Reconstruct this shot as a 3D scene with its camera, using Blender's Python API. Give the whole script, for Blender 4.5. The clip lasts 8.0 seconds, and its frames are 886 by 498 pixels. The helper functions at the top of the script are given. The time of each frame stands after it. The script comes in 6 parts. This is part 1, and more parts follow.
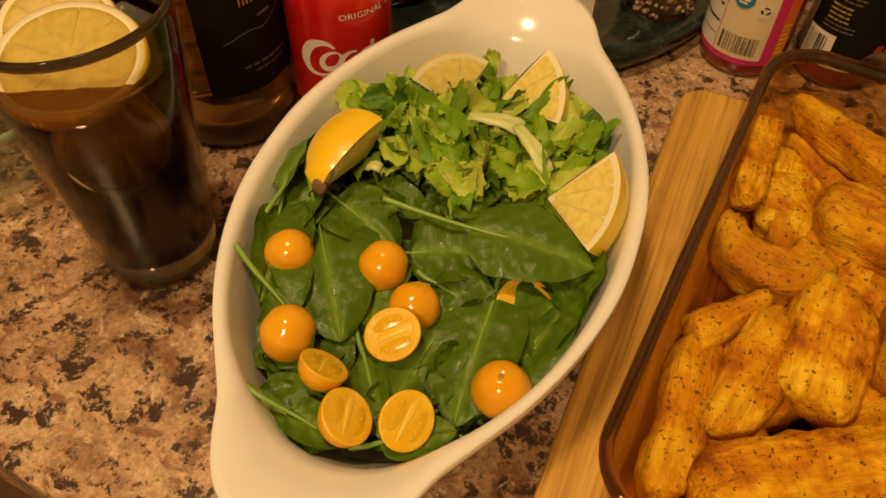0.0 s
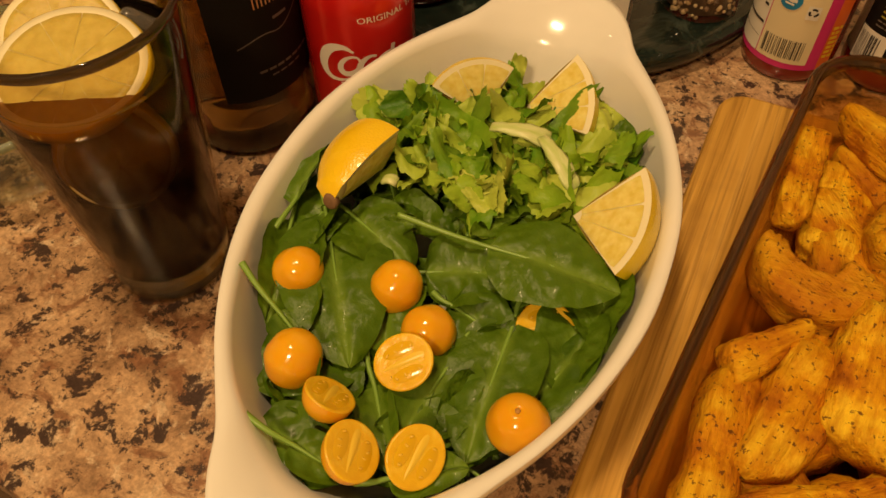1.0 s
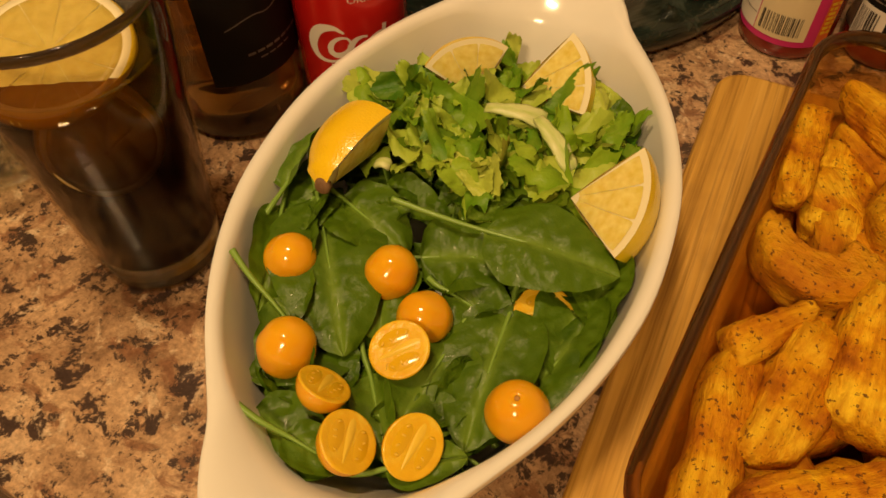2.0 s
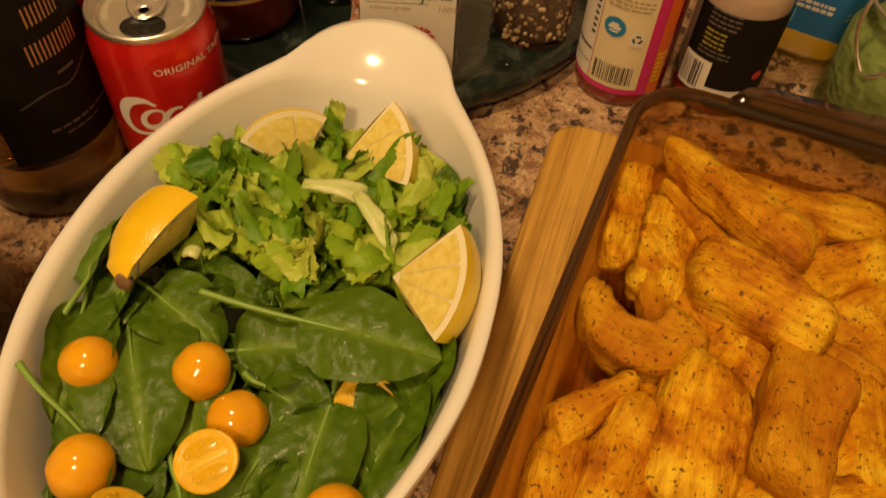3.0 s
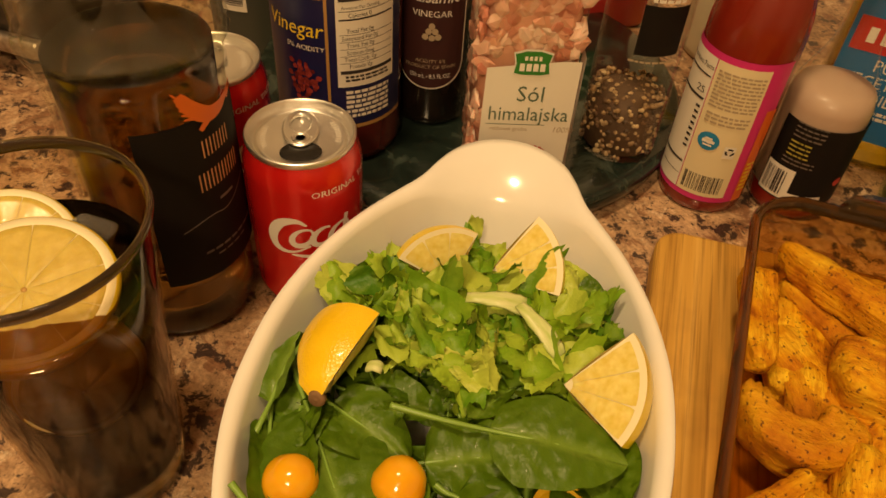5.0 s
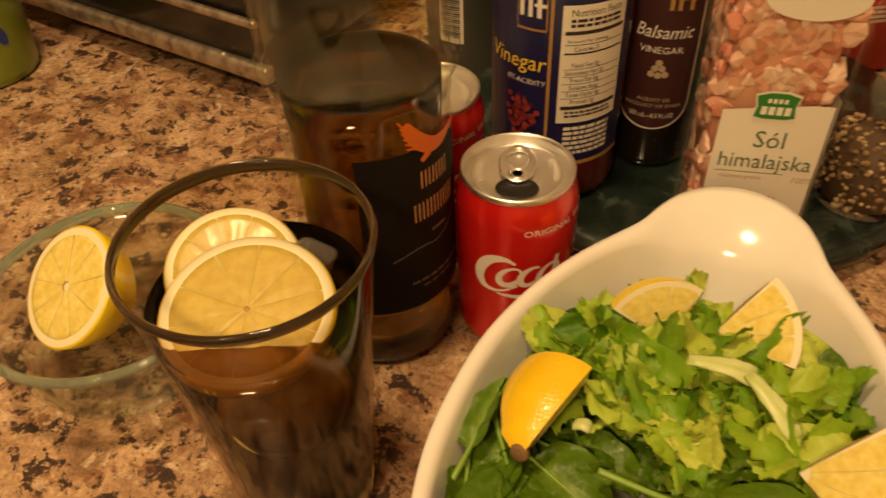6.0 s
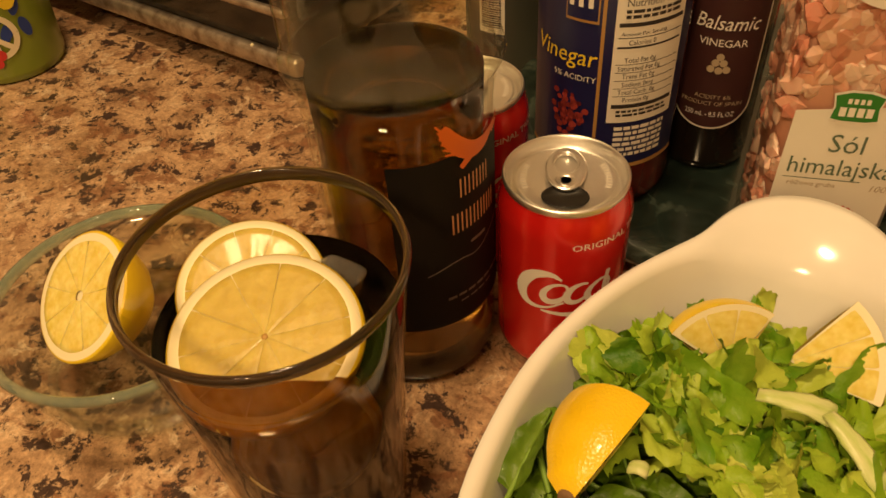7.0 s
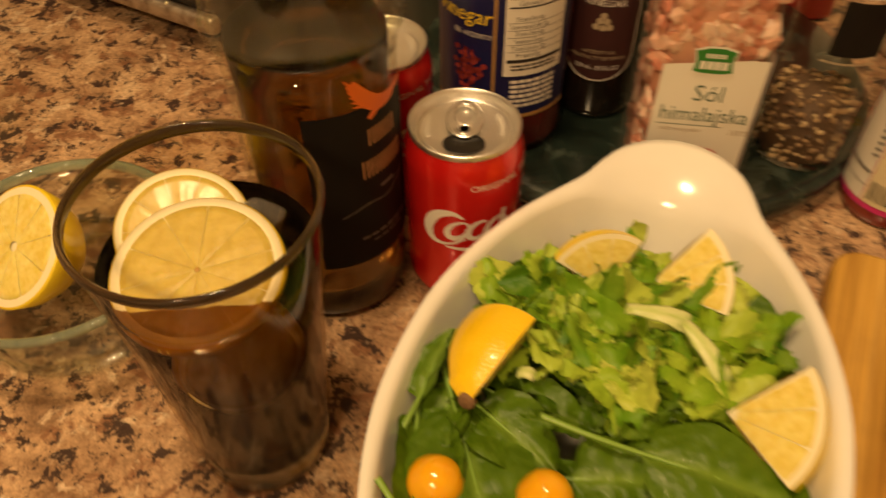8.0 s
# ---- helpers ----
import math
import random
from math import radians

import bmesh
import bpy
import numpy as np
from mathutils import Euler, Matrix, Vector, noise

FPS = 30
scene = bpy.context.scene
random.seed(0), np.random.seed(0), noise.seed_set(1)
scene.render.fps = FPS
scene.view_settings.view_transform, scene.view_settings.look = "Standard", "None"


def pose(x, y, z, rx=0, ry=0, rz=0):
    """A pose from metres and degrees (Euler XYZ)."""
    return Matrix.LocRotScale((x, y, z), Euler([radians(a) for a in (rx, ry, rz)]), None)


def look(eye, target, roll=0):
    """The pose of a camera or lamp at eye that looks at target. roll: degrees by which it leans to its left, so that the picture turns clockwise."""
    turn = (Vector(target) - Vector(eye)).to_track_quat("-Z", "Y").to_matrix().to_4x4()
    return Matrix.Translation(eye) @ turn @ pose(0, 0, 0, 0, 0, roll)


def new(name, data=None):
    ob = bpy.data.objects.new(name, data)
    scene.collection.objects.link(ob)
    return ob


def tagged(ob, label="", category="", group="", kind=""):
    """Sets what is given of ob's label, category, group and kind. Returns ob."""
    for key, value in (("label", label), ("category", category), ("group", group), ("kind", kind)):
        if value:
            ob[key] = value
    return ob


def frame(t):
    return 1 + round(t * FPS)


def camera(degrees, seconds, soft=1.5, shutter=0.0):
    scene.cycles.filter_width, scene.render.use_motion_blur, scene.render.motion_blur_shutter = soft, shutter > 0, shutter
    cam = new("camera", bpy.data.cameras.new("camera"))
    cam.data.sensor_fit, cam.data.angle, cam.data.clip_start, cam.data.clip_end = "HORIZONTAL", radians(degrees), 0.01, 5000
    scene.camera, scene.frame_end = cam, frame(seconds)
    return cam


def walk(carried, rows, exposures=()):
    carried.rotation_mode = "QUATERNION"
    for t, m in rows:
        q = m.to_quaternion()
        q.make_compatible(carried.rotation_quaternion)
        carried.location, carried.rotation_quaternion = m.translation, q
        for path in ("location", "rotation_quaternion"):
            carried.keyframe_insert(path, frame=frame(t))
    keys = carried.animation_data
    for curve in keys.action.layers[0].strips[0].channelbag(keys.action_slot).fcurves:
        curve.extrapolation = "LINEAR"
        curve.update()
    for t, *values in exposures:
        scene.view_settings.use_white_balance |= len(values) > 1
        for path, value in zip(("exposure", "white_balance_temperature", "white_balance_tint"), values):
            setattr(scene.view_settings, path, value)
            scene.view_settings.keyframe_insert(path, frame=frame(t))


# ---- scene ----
cam = camera(58.5, 8.0, shutter=0.35)
PATH = [
    (0, (0.025, 0.018, 0.323), (0.031, 1.256, -1.247), 1.3),
    (0.5, (0.029, 0.029, 0.315), (-0.03, 1.256, -1.263), -0.2),
    (1, (0.032, 0.039, 0.315), (-0.051, 1.258, -1.268), -1.2),
    (1.2, (0.031, 0.037, 0.315), (-0.06, 1.261, -1.265), -1.4),
    (2.3, (0.031, 0.052, 0.308), (0.005, 1.217, -1.318), -1.0),
    (2.5, (0.037, 0.06, 0.312), (0.083, 1.212, -1.322), 0.7),
    (3, (0.066, 0.072, 0.317), (0.234, 1.28, -1.268), 4.2),
    (3.5, (0.032, 0.073, 0.337), (0.243, 1.336, -1.2), 4.3),
    (4, (-0.043, 0.101, 0.342), (0.298, 1.347, -1.185), 6.2),
    (4.2, (-0.05, 0.105, 0.339), (0.328, 1.344, -1.185), 7.4),
    (5.3, (-0.008, 0.067, 0.328), (0.152, 1.493, -1.065), 2.9),
    (5.5, (-0.015, 0.073, 0.328), (0.068, 1.504, -1.067), 1.6),
    (6, (-0.032, 0.091, 0.318), (-0.213, 1.544, -1.044), -2.8),
    (6.5, (-0.036, 0.111, 0.305), (-0.282, 1.547, -1.065), -4.3),
    (7, (-0.038, 0.12, 0.305), (-0.3, 1.543, -1.076), -4.4),
    (7.5, (-0.054, 0.14, 0.286), (-0.296, 1.529, -1.133), -2.7),
    (8, (-0.028, 0.089, 0.327), (-0.096, 1.449, -1.137), -0.6),
]
walk(cam, [(t, look(eye, target, roll)) for t, eye, target, roll in PATH], exposures=[(0.0, -0.12), (2.5, -0.10), (4.0, 0.02), (5.5, 0.10), (8.0, 0.10)])

# ---- light ----
world = bpy.data.worlds.new("room_glow")
scene.world = world
world.use_nodes = True
world.node_tree.nodes["Background"].inputs[0].default_value = (1.0, 0.62, 0.30, 1)
world.node_tree.nodes["Background"].inputs[1].default_value = 0.01


def ceiling_lamp(x, y, z, sx, sy, power, colour):
    data = bpy.data.lights.new("ceiling_lamp_light", "AREA")
    data.shape, data.size, data.size_y, data.energy, data.color = "RECTANGLE", sx, sy, power, colour
    ob = new("ceiling_lamp_light", data)
    ob.matrix_world = look((x, y, z), (x, y, 0))
    return tagged(ob, "warm white ceiling light over the counter", "light", kind="structure")


WARM = (1.0, 0.665, 0.325)
ceiling_lamp(-0.20, 0.26, 1.44, 0.16, 0.10, 11.8, WARM)
ceiling_lamp(-0.35, -0.85, 1.44, 0.25, 0.25, 19.5, WARM)


# ---- materials ----
def mat(name, colour=(0.8, 0.8, 0.8), rough=0.5, metal=0.0, trans=0.0, ior=1.45, coat=0.0, sss=0.0, sss_r=(1, 0.5, 0.2)):
    m = bpy.data.materials.new(name)
    m.use_nodes = True
    b = m.node_tree.nodes["Principled BSDF"]
    b.inputs["Base Color"].default_value = (*colour, 1)
    b.inputs["Roughness"].default_value = rough
    b.inputs["Metallic"].default_value = metal
    b.inputs["Transmission Weight"].default_value = trans
    b.inputs["IOR"].default_value = ior
    b.inputs["Coat Weight"].default_value = coat
    b.inputs["Coat Roughness"].default_value = 0.08
    if sss:
        b.inputs["Subsurface Weight"].default_value = sss
        b.inputs["Subsurface Radius"].default_value = sss_r
        b.inputs["Subsurface Scale"].default_value = 0.004
    return m


class Nodes:
    """A short way to wire nodes into a material."""

    def __init__(self, m):
        self.m, self.t = m, m.node_tree
        self.b = self.t.nodes["Principled BSDF"]
        self.co = self.t.nodes.new("ShaderNodeTexCoord").outputs["Object"]

    def link(self, a, b):
        self.t.links.new(a, b)

    def noise(self, scale, detail=4.0, rough=0.6, co=None, dist=0.0):
        n = self.t.nodes.new("ShaderNodeTexNoise")
        n.inputs["Scale"].default_value, n.inputs["Detail"].default_value = scale, detail
        n.inputs["Roughness"].default_value, n.inputs["Distortion"].default_value = rough, dist
        self.link(co or self.co, n.inputs["Vector"])
        return n.outputs["Fac"]

    def voronoi(self, scale, feature="F1", co=None, out="Distance"):
        n = self.t.nodes.new("ShaderNodeTexVoronoi")
        n.feature = feature
        n.inputs["Scale"].default_value = scale
        self.link(co or self.co, n.inputs["Vector"])
        return n.outputs[out]

    def stretch(self, sx, sy, sz):
        n = self.t.nodes.new("ShaderNodeMapping")
        n.inputs["Scale"].default_value = (sx, sy, sz)
        self.link(self.co, n.inputs["Vector"])
        return n.outputs[0]

    def ramp(self, fac, stops, mode="LINEAR"):
        n = self.t.nodes.new("ShaderNodeValToRGB")
        r = n.color_ramp
        r.interpolation = mode
        while len(r.elements) < len(stops):
            r.elements.new(0.5)
        for e, (p, c) in zip(r.elements, stops):
            e.position = p
            e.color = (*c, 1) if len(c) == 3 else c
        self.link(fac, n.inputs["Fac"])
        return n.outputs["Color"]

    def mix(self, fac, a, b, blend="MIX"):
        n = self.t.nodes.new("ShaderNodeMix")
        n.data_type, n.blend_type = "RGBA", blend
        for sock, v in ((n.inputs[0], fac), (n.inputs[6], a), (n.inputs[7], b)):
            if isinstance(v, (int, float)):
                sock.default_value = v
            elif isinstance(v, tuple):
                sock.default_value = (*v, 1)
            else:
                self.link(v, sock)
        return n.outputs[2]

    def bump(self, height, strength=0.3, distance=0.001):
        n = self.t.nodes.new("ShaderNodeBump")
        n.inputs["Strength"].default_value, n.inputs["Distance"].default_value = strength, distance
        self.link(height, n.inputs["Height"])
        self.link(n.outputs[0], self.b.inputs["Normal"])

    def colour(self, c):
        self.link(c, self.b.inputs["Base Color"])

    def random(self):
        return self.t.nodes.new("ShaderNodeObjectInfo").outputs["Random"]

    def z(self):
        n = self.t.nodes.new("ShaderNodeSeparateXYZ")
        self.link(self.co, n.inputs[0])
        return n.outputs


def thin_glass(name, tint, rough=0.02, gloss=1.0, base=0.028):
    """Clear glass wall: tinted see-through with Fresnel gloss."""
    m = bpy.data.materials.new(name)
    m.use_nodes = True
    t = m.node_tree
    t.nodes.remove(t.nodes["Principled BSDF"])
    clear, shine, mixer, face, curve, lift = (t.nodes.new("ShaderNode" + k) for k in ("BsdfTransparent", "BsdfGlossy", "MixShader", "LayerWeight", "Math", "Math"))
    clear.inputs[0].default_value = (*tint, 1)
    shine.inputs["Roughness"].default_value = rough
    shine.inputs["Color"].default_value = (gloss, gloss, gloss, 1)
    face.inputs["Blend"].default_value = 0.5
    curve.operation, lift.operation = "POWER", "MULTIPLY_ADD"
    curve.inputs[1].default_value = 4.0
    lift.inputs[1].default_value, lift.inputs[2].default_value = 0.50, base
    t.links.new(face.outputs["Facing"], curve.inputs[0])
    t.links.new(curve.outputs[0], lift.inputs[0])
    t.links.new(lift.outputs[0], mixer.inputs[0])
    t.links.new(clear.outputs[0], mixer.inputs[1])
    t.links.new(shine.outputs[0], mixer.inputs[2])
    t.links.new(mixer.outputs[0], t.nodes["Material Output"].inputs[0])
    return m


def make_counter():
    m = mat("mottled_laminate", rough=0.28, coat=0.25)
    n = Nodes(m)
    big = n.noise(30, 6, 0.68, dist=0.4)
    base = n.ramp(big, [(0.32, (0.20, 0.115, 0.065)), (0.44, (0.40, 0.25, 0.145)), (0.56, (0.56, 0.37, 0.22)), (0.70, (0.66, 0.48, 0.31))])
    rust = n.ramp(n.noise(48, 6, 0.65, n.stretch(1, 1.3, 1), 0.8), [(0.52, (0, 0, 0)), (0.60, (0.85, 0.85, 0.85))])
    c = n.mix(rust, base, (0.23, 0.105, 0.055))
    blot = n.ramp(n.noise(85, 7, 0.72, dist=0.3), [(0.535, (0, 0, 0)), (0.575, (1, 1, 1))])
    c = n.mix(blot, c, (0.060, 0.036, 0.030))
    pale = n.ramp(n.noise(70, 6, 0.7, n.stretch(1.2, 1, 1), 0.5), [(0.58, (0, 0, 0)), (0.64, (0.9, 0.9, 0.9))])
    c = n.mix(pale, c, (0.66, 0.50, 0.34))
    speck = n.ramp(n.noise(230, 4, 0.7), [(0.60, (0, 0, 0)), (0.66, (0.85, 0.85, 0.85))])
    c = n.mix(speck, c, (0.075, 0.045, 0.035))
    fine = n.ramp(n.noise(420, 3, 0.7), [(0.35, (0.70, 0.68, 0.66)), (0.65, (1.15, 1.13, 1.1))])
    c = n.mix(1.0, c, fine, "MULTIPLY")
    n.colour(c)
    n.bump(n.noise(350, 2), 0.08, 0.0004)
    return m


def make_bamboo():
    m = mat("bamboo", rough=0.45)
    n = Nodes(m)
    n.b.inputs["Specular IOR Level"].default_value = 0.3
    strips = n.noise(1.0, 3, 0.7, n.stretch(90, 1.6, 40))
    grain = n.noise(1.0, 4, 0.6, n.stretch(420, 9, 200))
    c = n.ramp(strips, [(0.3, (0.34, 0.165, 0.028)), (0.45, (0.50, 0.28, 0.052)), (0.55, (0.56, 0.32, 0.062)), (0.7, (0.64, 0.39, 0.095))])
    c = n.mix(0.7, c, n.ramp(grain, [(0.3, (0.32, 0.23, 0.15)), (0.54, (1.12, 1.12, 1.12))]), "MULTIPLY")
    c = n.mix(n.ramp(n.noise(14, 4), [(0.55, (0, 0, 0)), (0.8, (0.5, 0.5, 0.5))]), c, (0.26, 0.13, 0.04))
    n.colour(c)
    n.bump(grain, 0.15, 0.0004)
    return m


def make_ceramic():
    m = mat("glazed_ceramic", (0.80, 0.78, 0.72), 0.16, coat=0.6)
    n = Nodes(m)
    n.colour(n.ramp(n.noise(18, 3), [(0.35, (0.80, 0.775, 0.71)), (0.7, (0.85, 0.83, 0.77))]))
    n.bump(n.noise(60, 2), 0.05, 0.0006)
    return m


def make_leaf(name, dark, light, vein, rough=0.40, crinkle=0.75):
    m = mat(name, rough=rough)
    n = Nodes(m)
    xyz = n.z()
    tone = n.mix(n.random(), dark, light)
    c = n.mix(n.ramp(n.noise(70, 4), [(0.35, (0, 0, 0)), (0.7, (0.75, 0.75, 0.75))]), tone, light)
    mid = n.t.nodes.new("ShaderNodeMath")
    mid.operation = "ABSOLUTE"
    n.link(xyz[0], mid.inputs[0])
    rib = n.ramp(mid.outputs[0], [(0.0, (0.75, 0.75, 0.75)), (0.0011, (0, 0, 0))])
    side, fold = n.t.nodes.new("ShaderNodeMath"), n.t.nodes.new("ShaderNodeMath")
    side.operation, fold.operation = "MULTIPLY_ADD", "PINGPONG"
    side.inputs[1].default_value = -0.75
    n.link(mid.outputs[0], side.inputs[0])
    n.link(xyz[1], side.inputs[2])
    wobble = n.t.nodes.new("ShaderNodeMath")
    wobble.operation, wobble.inputs[1].default_value = "MULTIPLY_ADD", 0.012
    n.link(n.noise(60, 2), wobble.inputs[0])
    n.link(side.outputs[0], wobble.inputs[2])
    n.link(wobble.outputs[0], fold.inputs[0])
    fold.inputs[1].default_value = 0.0042
    veins = n.ramp(fold.outputs[0], [(0.0, (0.12, 0.12, 0.12)), (0.0005, (0, 0, 0))])
    c = n.mix(veins, c, vein)
    c = n.mix(rib, c, vein)
    n.b.inputs["Specular IOR Level"].default_value = 0.28
    n.colour(c)
    n.b.inputs["Subsurface Weight"].default_value = 0.0
    quilt = n.t.nodes.new("ShaderNodeTexVoronoi")
    quilt.feature, quilt.inputs["Scale"].default_value = "SMOOTH_F1", 210
    n.link(n.co, quilt.inputs["Vector"])
    n.bump(n.mix(0.5, n.noise(110, 5, 0.6), quilt.outputs["Distance"]), crinkle, 0.0035)
    n.b.inputs["Coat Weight"].default_value = 0.03
    return m


def make_lettuce():
    m = mat("cut_lettuce", rough=0.42)
    n = Nodes(m)
    n.b.inputs["Specular IOR Level"].default_value = 0.3
    xyz = n.z()
    tone = n.ramp(n.random(), [(0.0, (0.045, 0.135, 0.005)), (0.3, (0.11, 0.25, 0.008)), (0.65, (0.24, 0.39, 0.016)), (1.0, (0.48, 0.54, 0.09))])
    c = n.mix(n.ramp(n.noise(60, 4), [(0.4, (0, 0, 0)), (0.7, (0.35, 0.35, 0.35))]), tone, (0.36, 0.46, 0.04))
    n.colour(c)
    n.bump(n.noise(160, 4, 0.6), 0.5, 0.0016)
    return m


def make_rind(name, a, b):
    m = mat(name, rough=0.30, coat=0.2)
    n = Nodes(m)
    n.colour(n.ramp(n.noise(60, 3), [(0.35, a), (0.7, b)]))
    n.bump(n.voronoi(900), 0.35, 0.0004)
    return m


def make_citrus():
    m = mat("citrus_flesh", rough=0.27, coat=0.08, sss=0.3, sss_r=(1, 0.7, 0.2))
    n = Nodes(m)
    v = n.voronoi(420, co=n.stretch(1, 1, 1))
    n.colour(n.mix(n.ramp(n.noise(240, 2, 0.5), [(0.30, (0, 0, 0)), (0.70, (1, 1, 1))]), (0.72, 0.56, 0.10), (0.84, 0.72, 0.24)))
    n.b.inputs["Specular IOR Level"].default_value = 0.35
    n.bump(v, 0.14, 0.0006)
    return m


def make_tomato():
    m = mat("tomato_skin", rough=0.13, coat=0.3, sss=0.25, sss_r=(1, 0.4, 0.1))
    n = Nodes(m)
    n.colour(n.ramp(n.noise(45, 3), [(0.3, (0.74, 0.33, 0.006)), (0.7, (0.80, 0.41, 0.010))]))
    return m


def make_tomato_flesh():
    m = mat("tomato_flesh", rough=0.28, coat=0.15, sss=0.2, sss_r=(1, 0.6, 0.1))
    n = Nodes(m)
    n.colour(n.ramp(n.noise(140, 4), [(0.3, (0.74, 0.42, 0.010)), (0.55, (0.80, 0.49, 0.018)), (0.75, (0.84, 0.60, 0.06))]))
    n.bump(n.noise(240, 3), 0.5, 0.0008)
    return m


def make_roast():
    m = mat("paprika_crust", rough=0.62)
    n = Nodes(m)
    n.b.inputs["Specular IOR Level"].default_value = 0.22
    tone = n.ramp(n.noise(42, 5, 0.65), [(0.33, (0.30, 0.080, 0.002)), (0.43, (0.54, 0.20, 0.003)), (0.53, (0.74, 0.37, 0.005)), (0.66, (0.87, 0.58, 0.025))])
    streak = n.ramp(n.noise(1.0, 4, 0.6, n.stretch(260, 30, 260)), [(0.36, (0.74, 0.60, 0.42)), (0.58, (1.08, 1.08, 1.08))])
    c = n.mix(1.0, tone, streak, "MULTIPLY")
    c = n.mix(n.ramp(n.random(), [(0, (0, 0, 0)), (0.5, (0.15, 0.15, 0.15)), (1, (0.7, 0.7, 0.7))]), c, n.ramp(n.noise(40, 3), [(0.3, (0.38, 0.12, 0.003)), (0.7, (0.60, 0.25, 0.005))]))
    speck = n.ramp(n.noise(430, 3, 0.6), [(0.61, (0, 0, 0)), (0.65, (0.85, 0.85, 0.85))])
    c = n.mix(speck, c, (0.11, 0.036, 0.008))
    n.colour(c)
    n.bump(n.noise(1.0, 5, 0.65, n.stretch(330, 80, 330)), 1.0, 0.0024)
    return m


def make_marble():
    m = mat("green_marble", rough=0.12, coat=0.3)
    n = Nodes(m)
    c = n.ramp(n.noise(22, 6, 0.6, dist=1.5), [(0.35, (0.006, 0.010, 0.008)), (0.55, (0.015, 0.024, 0.019)), (0.66, (0.060, 0.078, 0.064)), (0.72, (0.018, 0.029, 0.023))])
    n.colour(c)
    return m


def make_salt():
    m = mat("pink_salt_grain", rough=0.3, coat=0.1, sss=0.3, sss_r=(1, 0.5, 0.4))
    n = Nodes(m)
    n.colour(n.ramp(n.random(), [(0.0, (0.50, 0.18, 0.12)), (0.4, (0.72, 0.36, 0.25)), (1.0, (0.84, 0.60, 0.48))]))
    return m


def make_island(name, stops, rough=0.5):
    m = mat(name, rough=rough)
    n = Nodes(m)
    g = n.t.nodes.new("ShaderNodeNewGeometry")
    n.colour(n.ramp(g.outputs["Random Per Island"], stops))
    return m


COUNTER, BAMBOO, CERAMIC, MARBLE = make_counter(), make_bamboo(), make_ceramic(), make_marble()
SPINACH = make_leaf("spinach_leaf", (0.033, 0.080, 0.002), (0.076, 0.145, 0.004), (0.17, 0.27, 0.03), 0.38, 0.55)
STEM = mat("leaf_stem", (0.20, 0.34, 0.05), 0.35)
LETTUCE = make_lettuce()
RIND, RIND_DEEP = make_rind("lemon_rind", (0.84, 0.60, 0.012), (0.88, 0.66, 0.025)), make_rind("lemon_rind_deep", (0.84, 0.54, 0.008), (0.88, 0.60, 0.012))
PITH, CITRUS = mat("lemon_pith", (0.85, 0.77, 0.50), 0.4), make_citrus()
CITRUS_WET = make_citrus()
for node in CITRUS_WET.node_tree.nodes:
    if node.type == "MIX":
        node.inputs[6].default_value, node.inputs[7].default_value = (0.52, 0.38, 0.07, 1), (0.62, 0.48, 0.11, 1)
CITRUS_WET.node_tree.nodes["Principled BSDF"].inputs["Roughness"].default_value = 0.38
BROWN = mat("dry_brown", (0.20, 0.11, 0.05), 0.8)
TOMATO, TOMATO_IN, SEED = make_tomato(), make_tomato_flesh(), mat("tomato_seed", (0.76, 0.50, 0.05), 0.2)
TOMATO_CORE = mat("tomato_core", (0.80, 0.55, 0.05), 0.3)
GEL = mat("tomato_gel", (0.70, 0.42, 0.010), 0.16, coat=0.2)
ROAST = make_roast()
RED = mat("red_can_paint", (0.62, 0.012, 0.010), 0.25, metal=0.25, coat=0.4)
WHITE = mat("white_print", (0.80, 0.76, 0.68), 0.4)
ALU = mat("brushed_aluminium", (0.86, 0.84, 0.80), 0.36, metal=1.0)
DARK = mat("hollow_shade", (0.012, 0.010, 0.008), 0.4)
BLACK = mat("black_plastic", (0.012, 0.011, 0.010), 0.3)
BLACK_LABEL = mat("black_label", (0.010, 0.008, 0.007), 0.6)
BLACK_LABEL.node_tree.nodes["Principled BSDF"].inputs["Specular IOR Level"].default_value = 0.2
ORANGE = mat("orange_print", (0.72, 0.15, 0.02), 0.4)
GREY_INK = mat("grey_ink", (0.16, 0.13, 0.11), 0.45)
INK = mat("dark_ink", (0.03, 0.025, 0.025), 0.5)
TAN_INK = mat("tan_ink", (0.42, 0.33, 0.22), 0.5)
NAVY = mat("navy_label", (0.012, 0.014, 0.075), 0.35)
GOLD = mat("gold_line", (0.42, 0.24, 0.07), 0.4)
YELLOW = mat("yellow_print", (0.80, 0.58, 0.03), 0.4)
MAROON = mat("maroon_label", (0.050, 0.018, 0.018), 0.4)
PAPER = mat("paper_label", (0.78, 0.74, 0.65), 0.5)
CREAM = mat("cream_label", (0.76, 0.66, 0.42), 0.5)
PINK = mat("magenta_label", (0.62, 0.03, 0.20), 0.4)
GREEN_PRINT = mat("green_print", (0.03, 0.20, 0.025), 0.4)
GREEN_INK = mat("green_grey_ink", (0.10, 0.15, 0.10), 0.5)
BLUE_PRINT = mat("blue_print", (0.02, 0.22, 0.46), 0.4)
BLUE_LABEL = mat("blue_label", (0.02, 0.16, 0.42), 0.35)
RED_PRINT = mat("red_print", (0.52, 0.035, 0.03), 0.4)
SALT = make_salt()
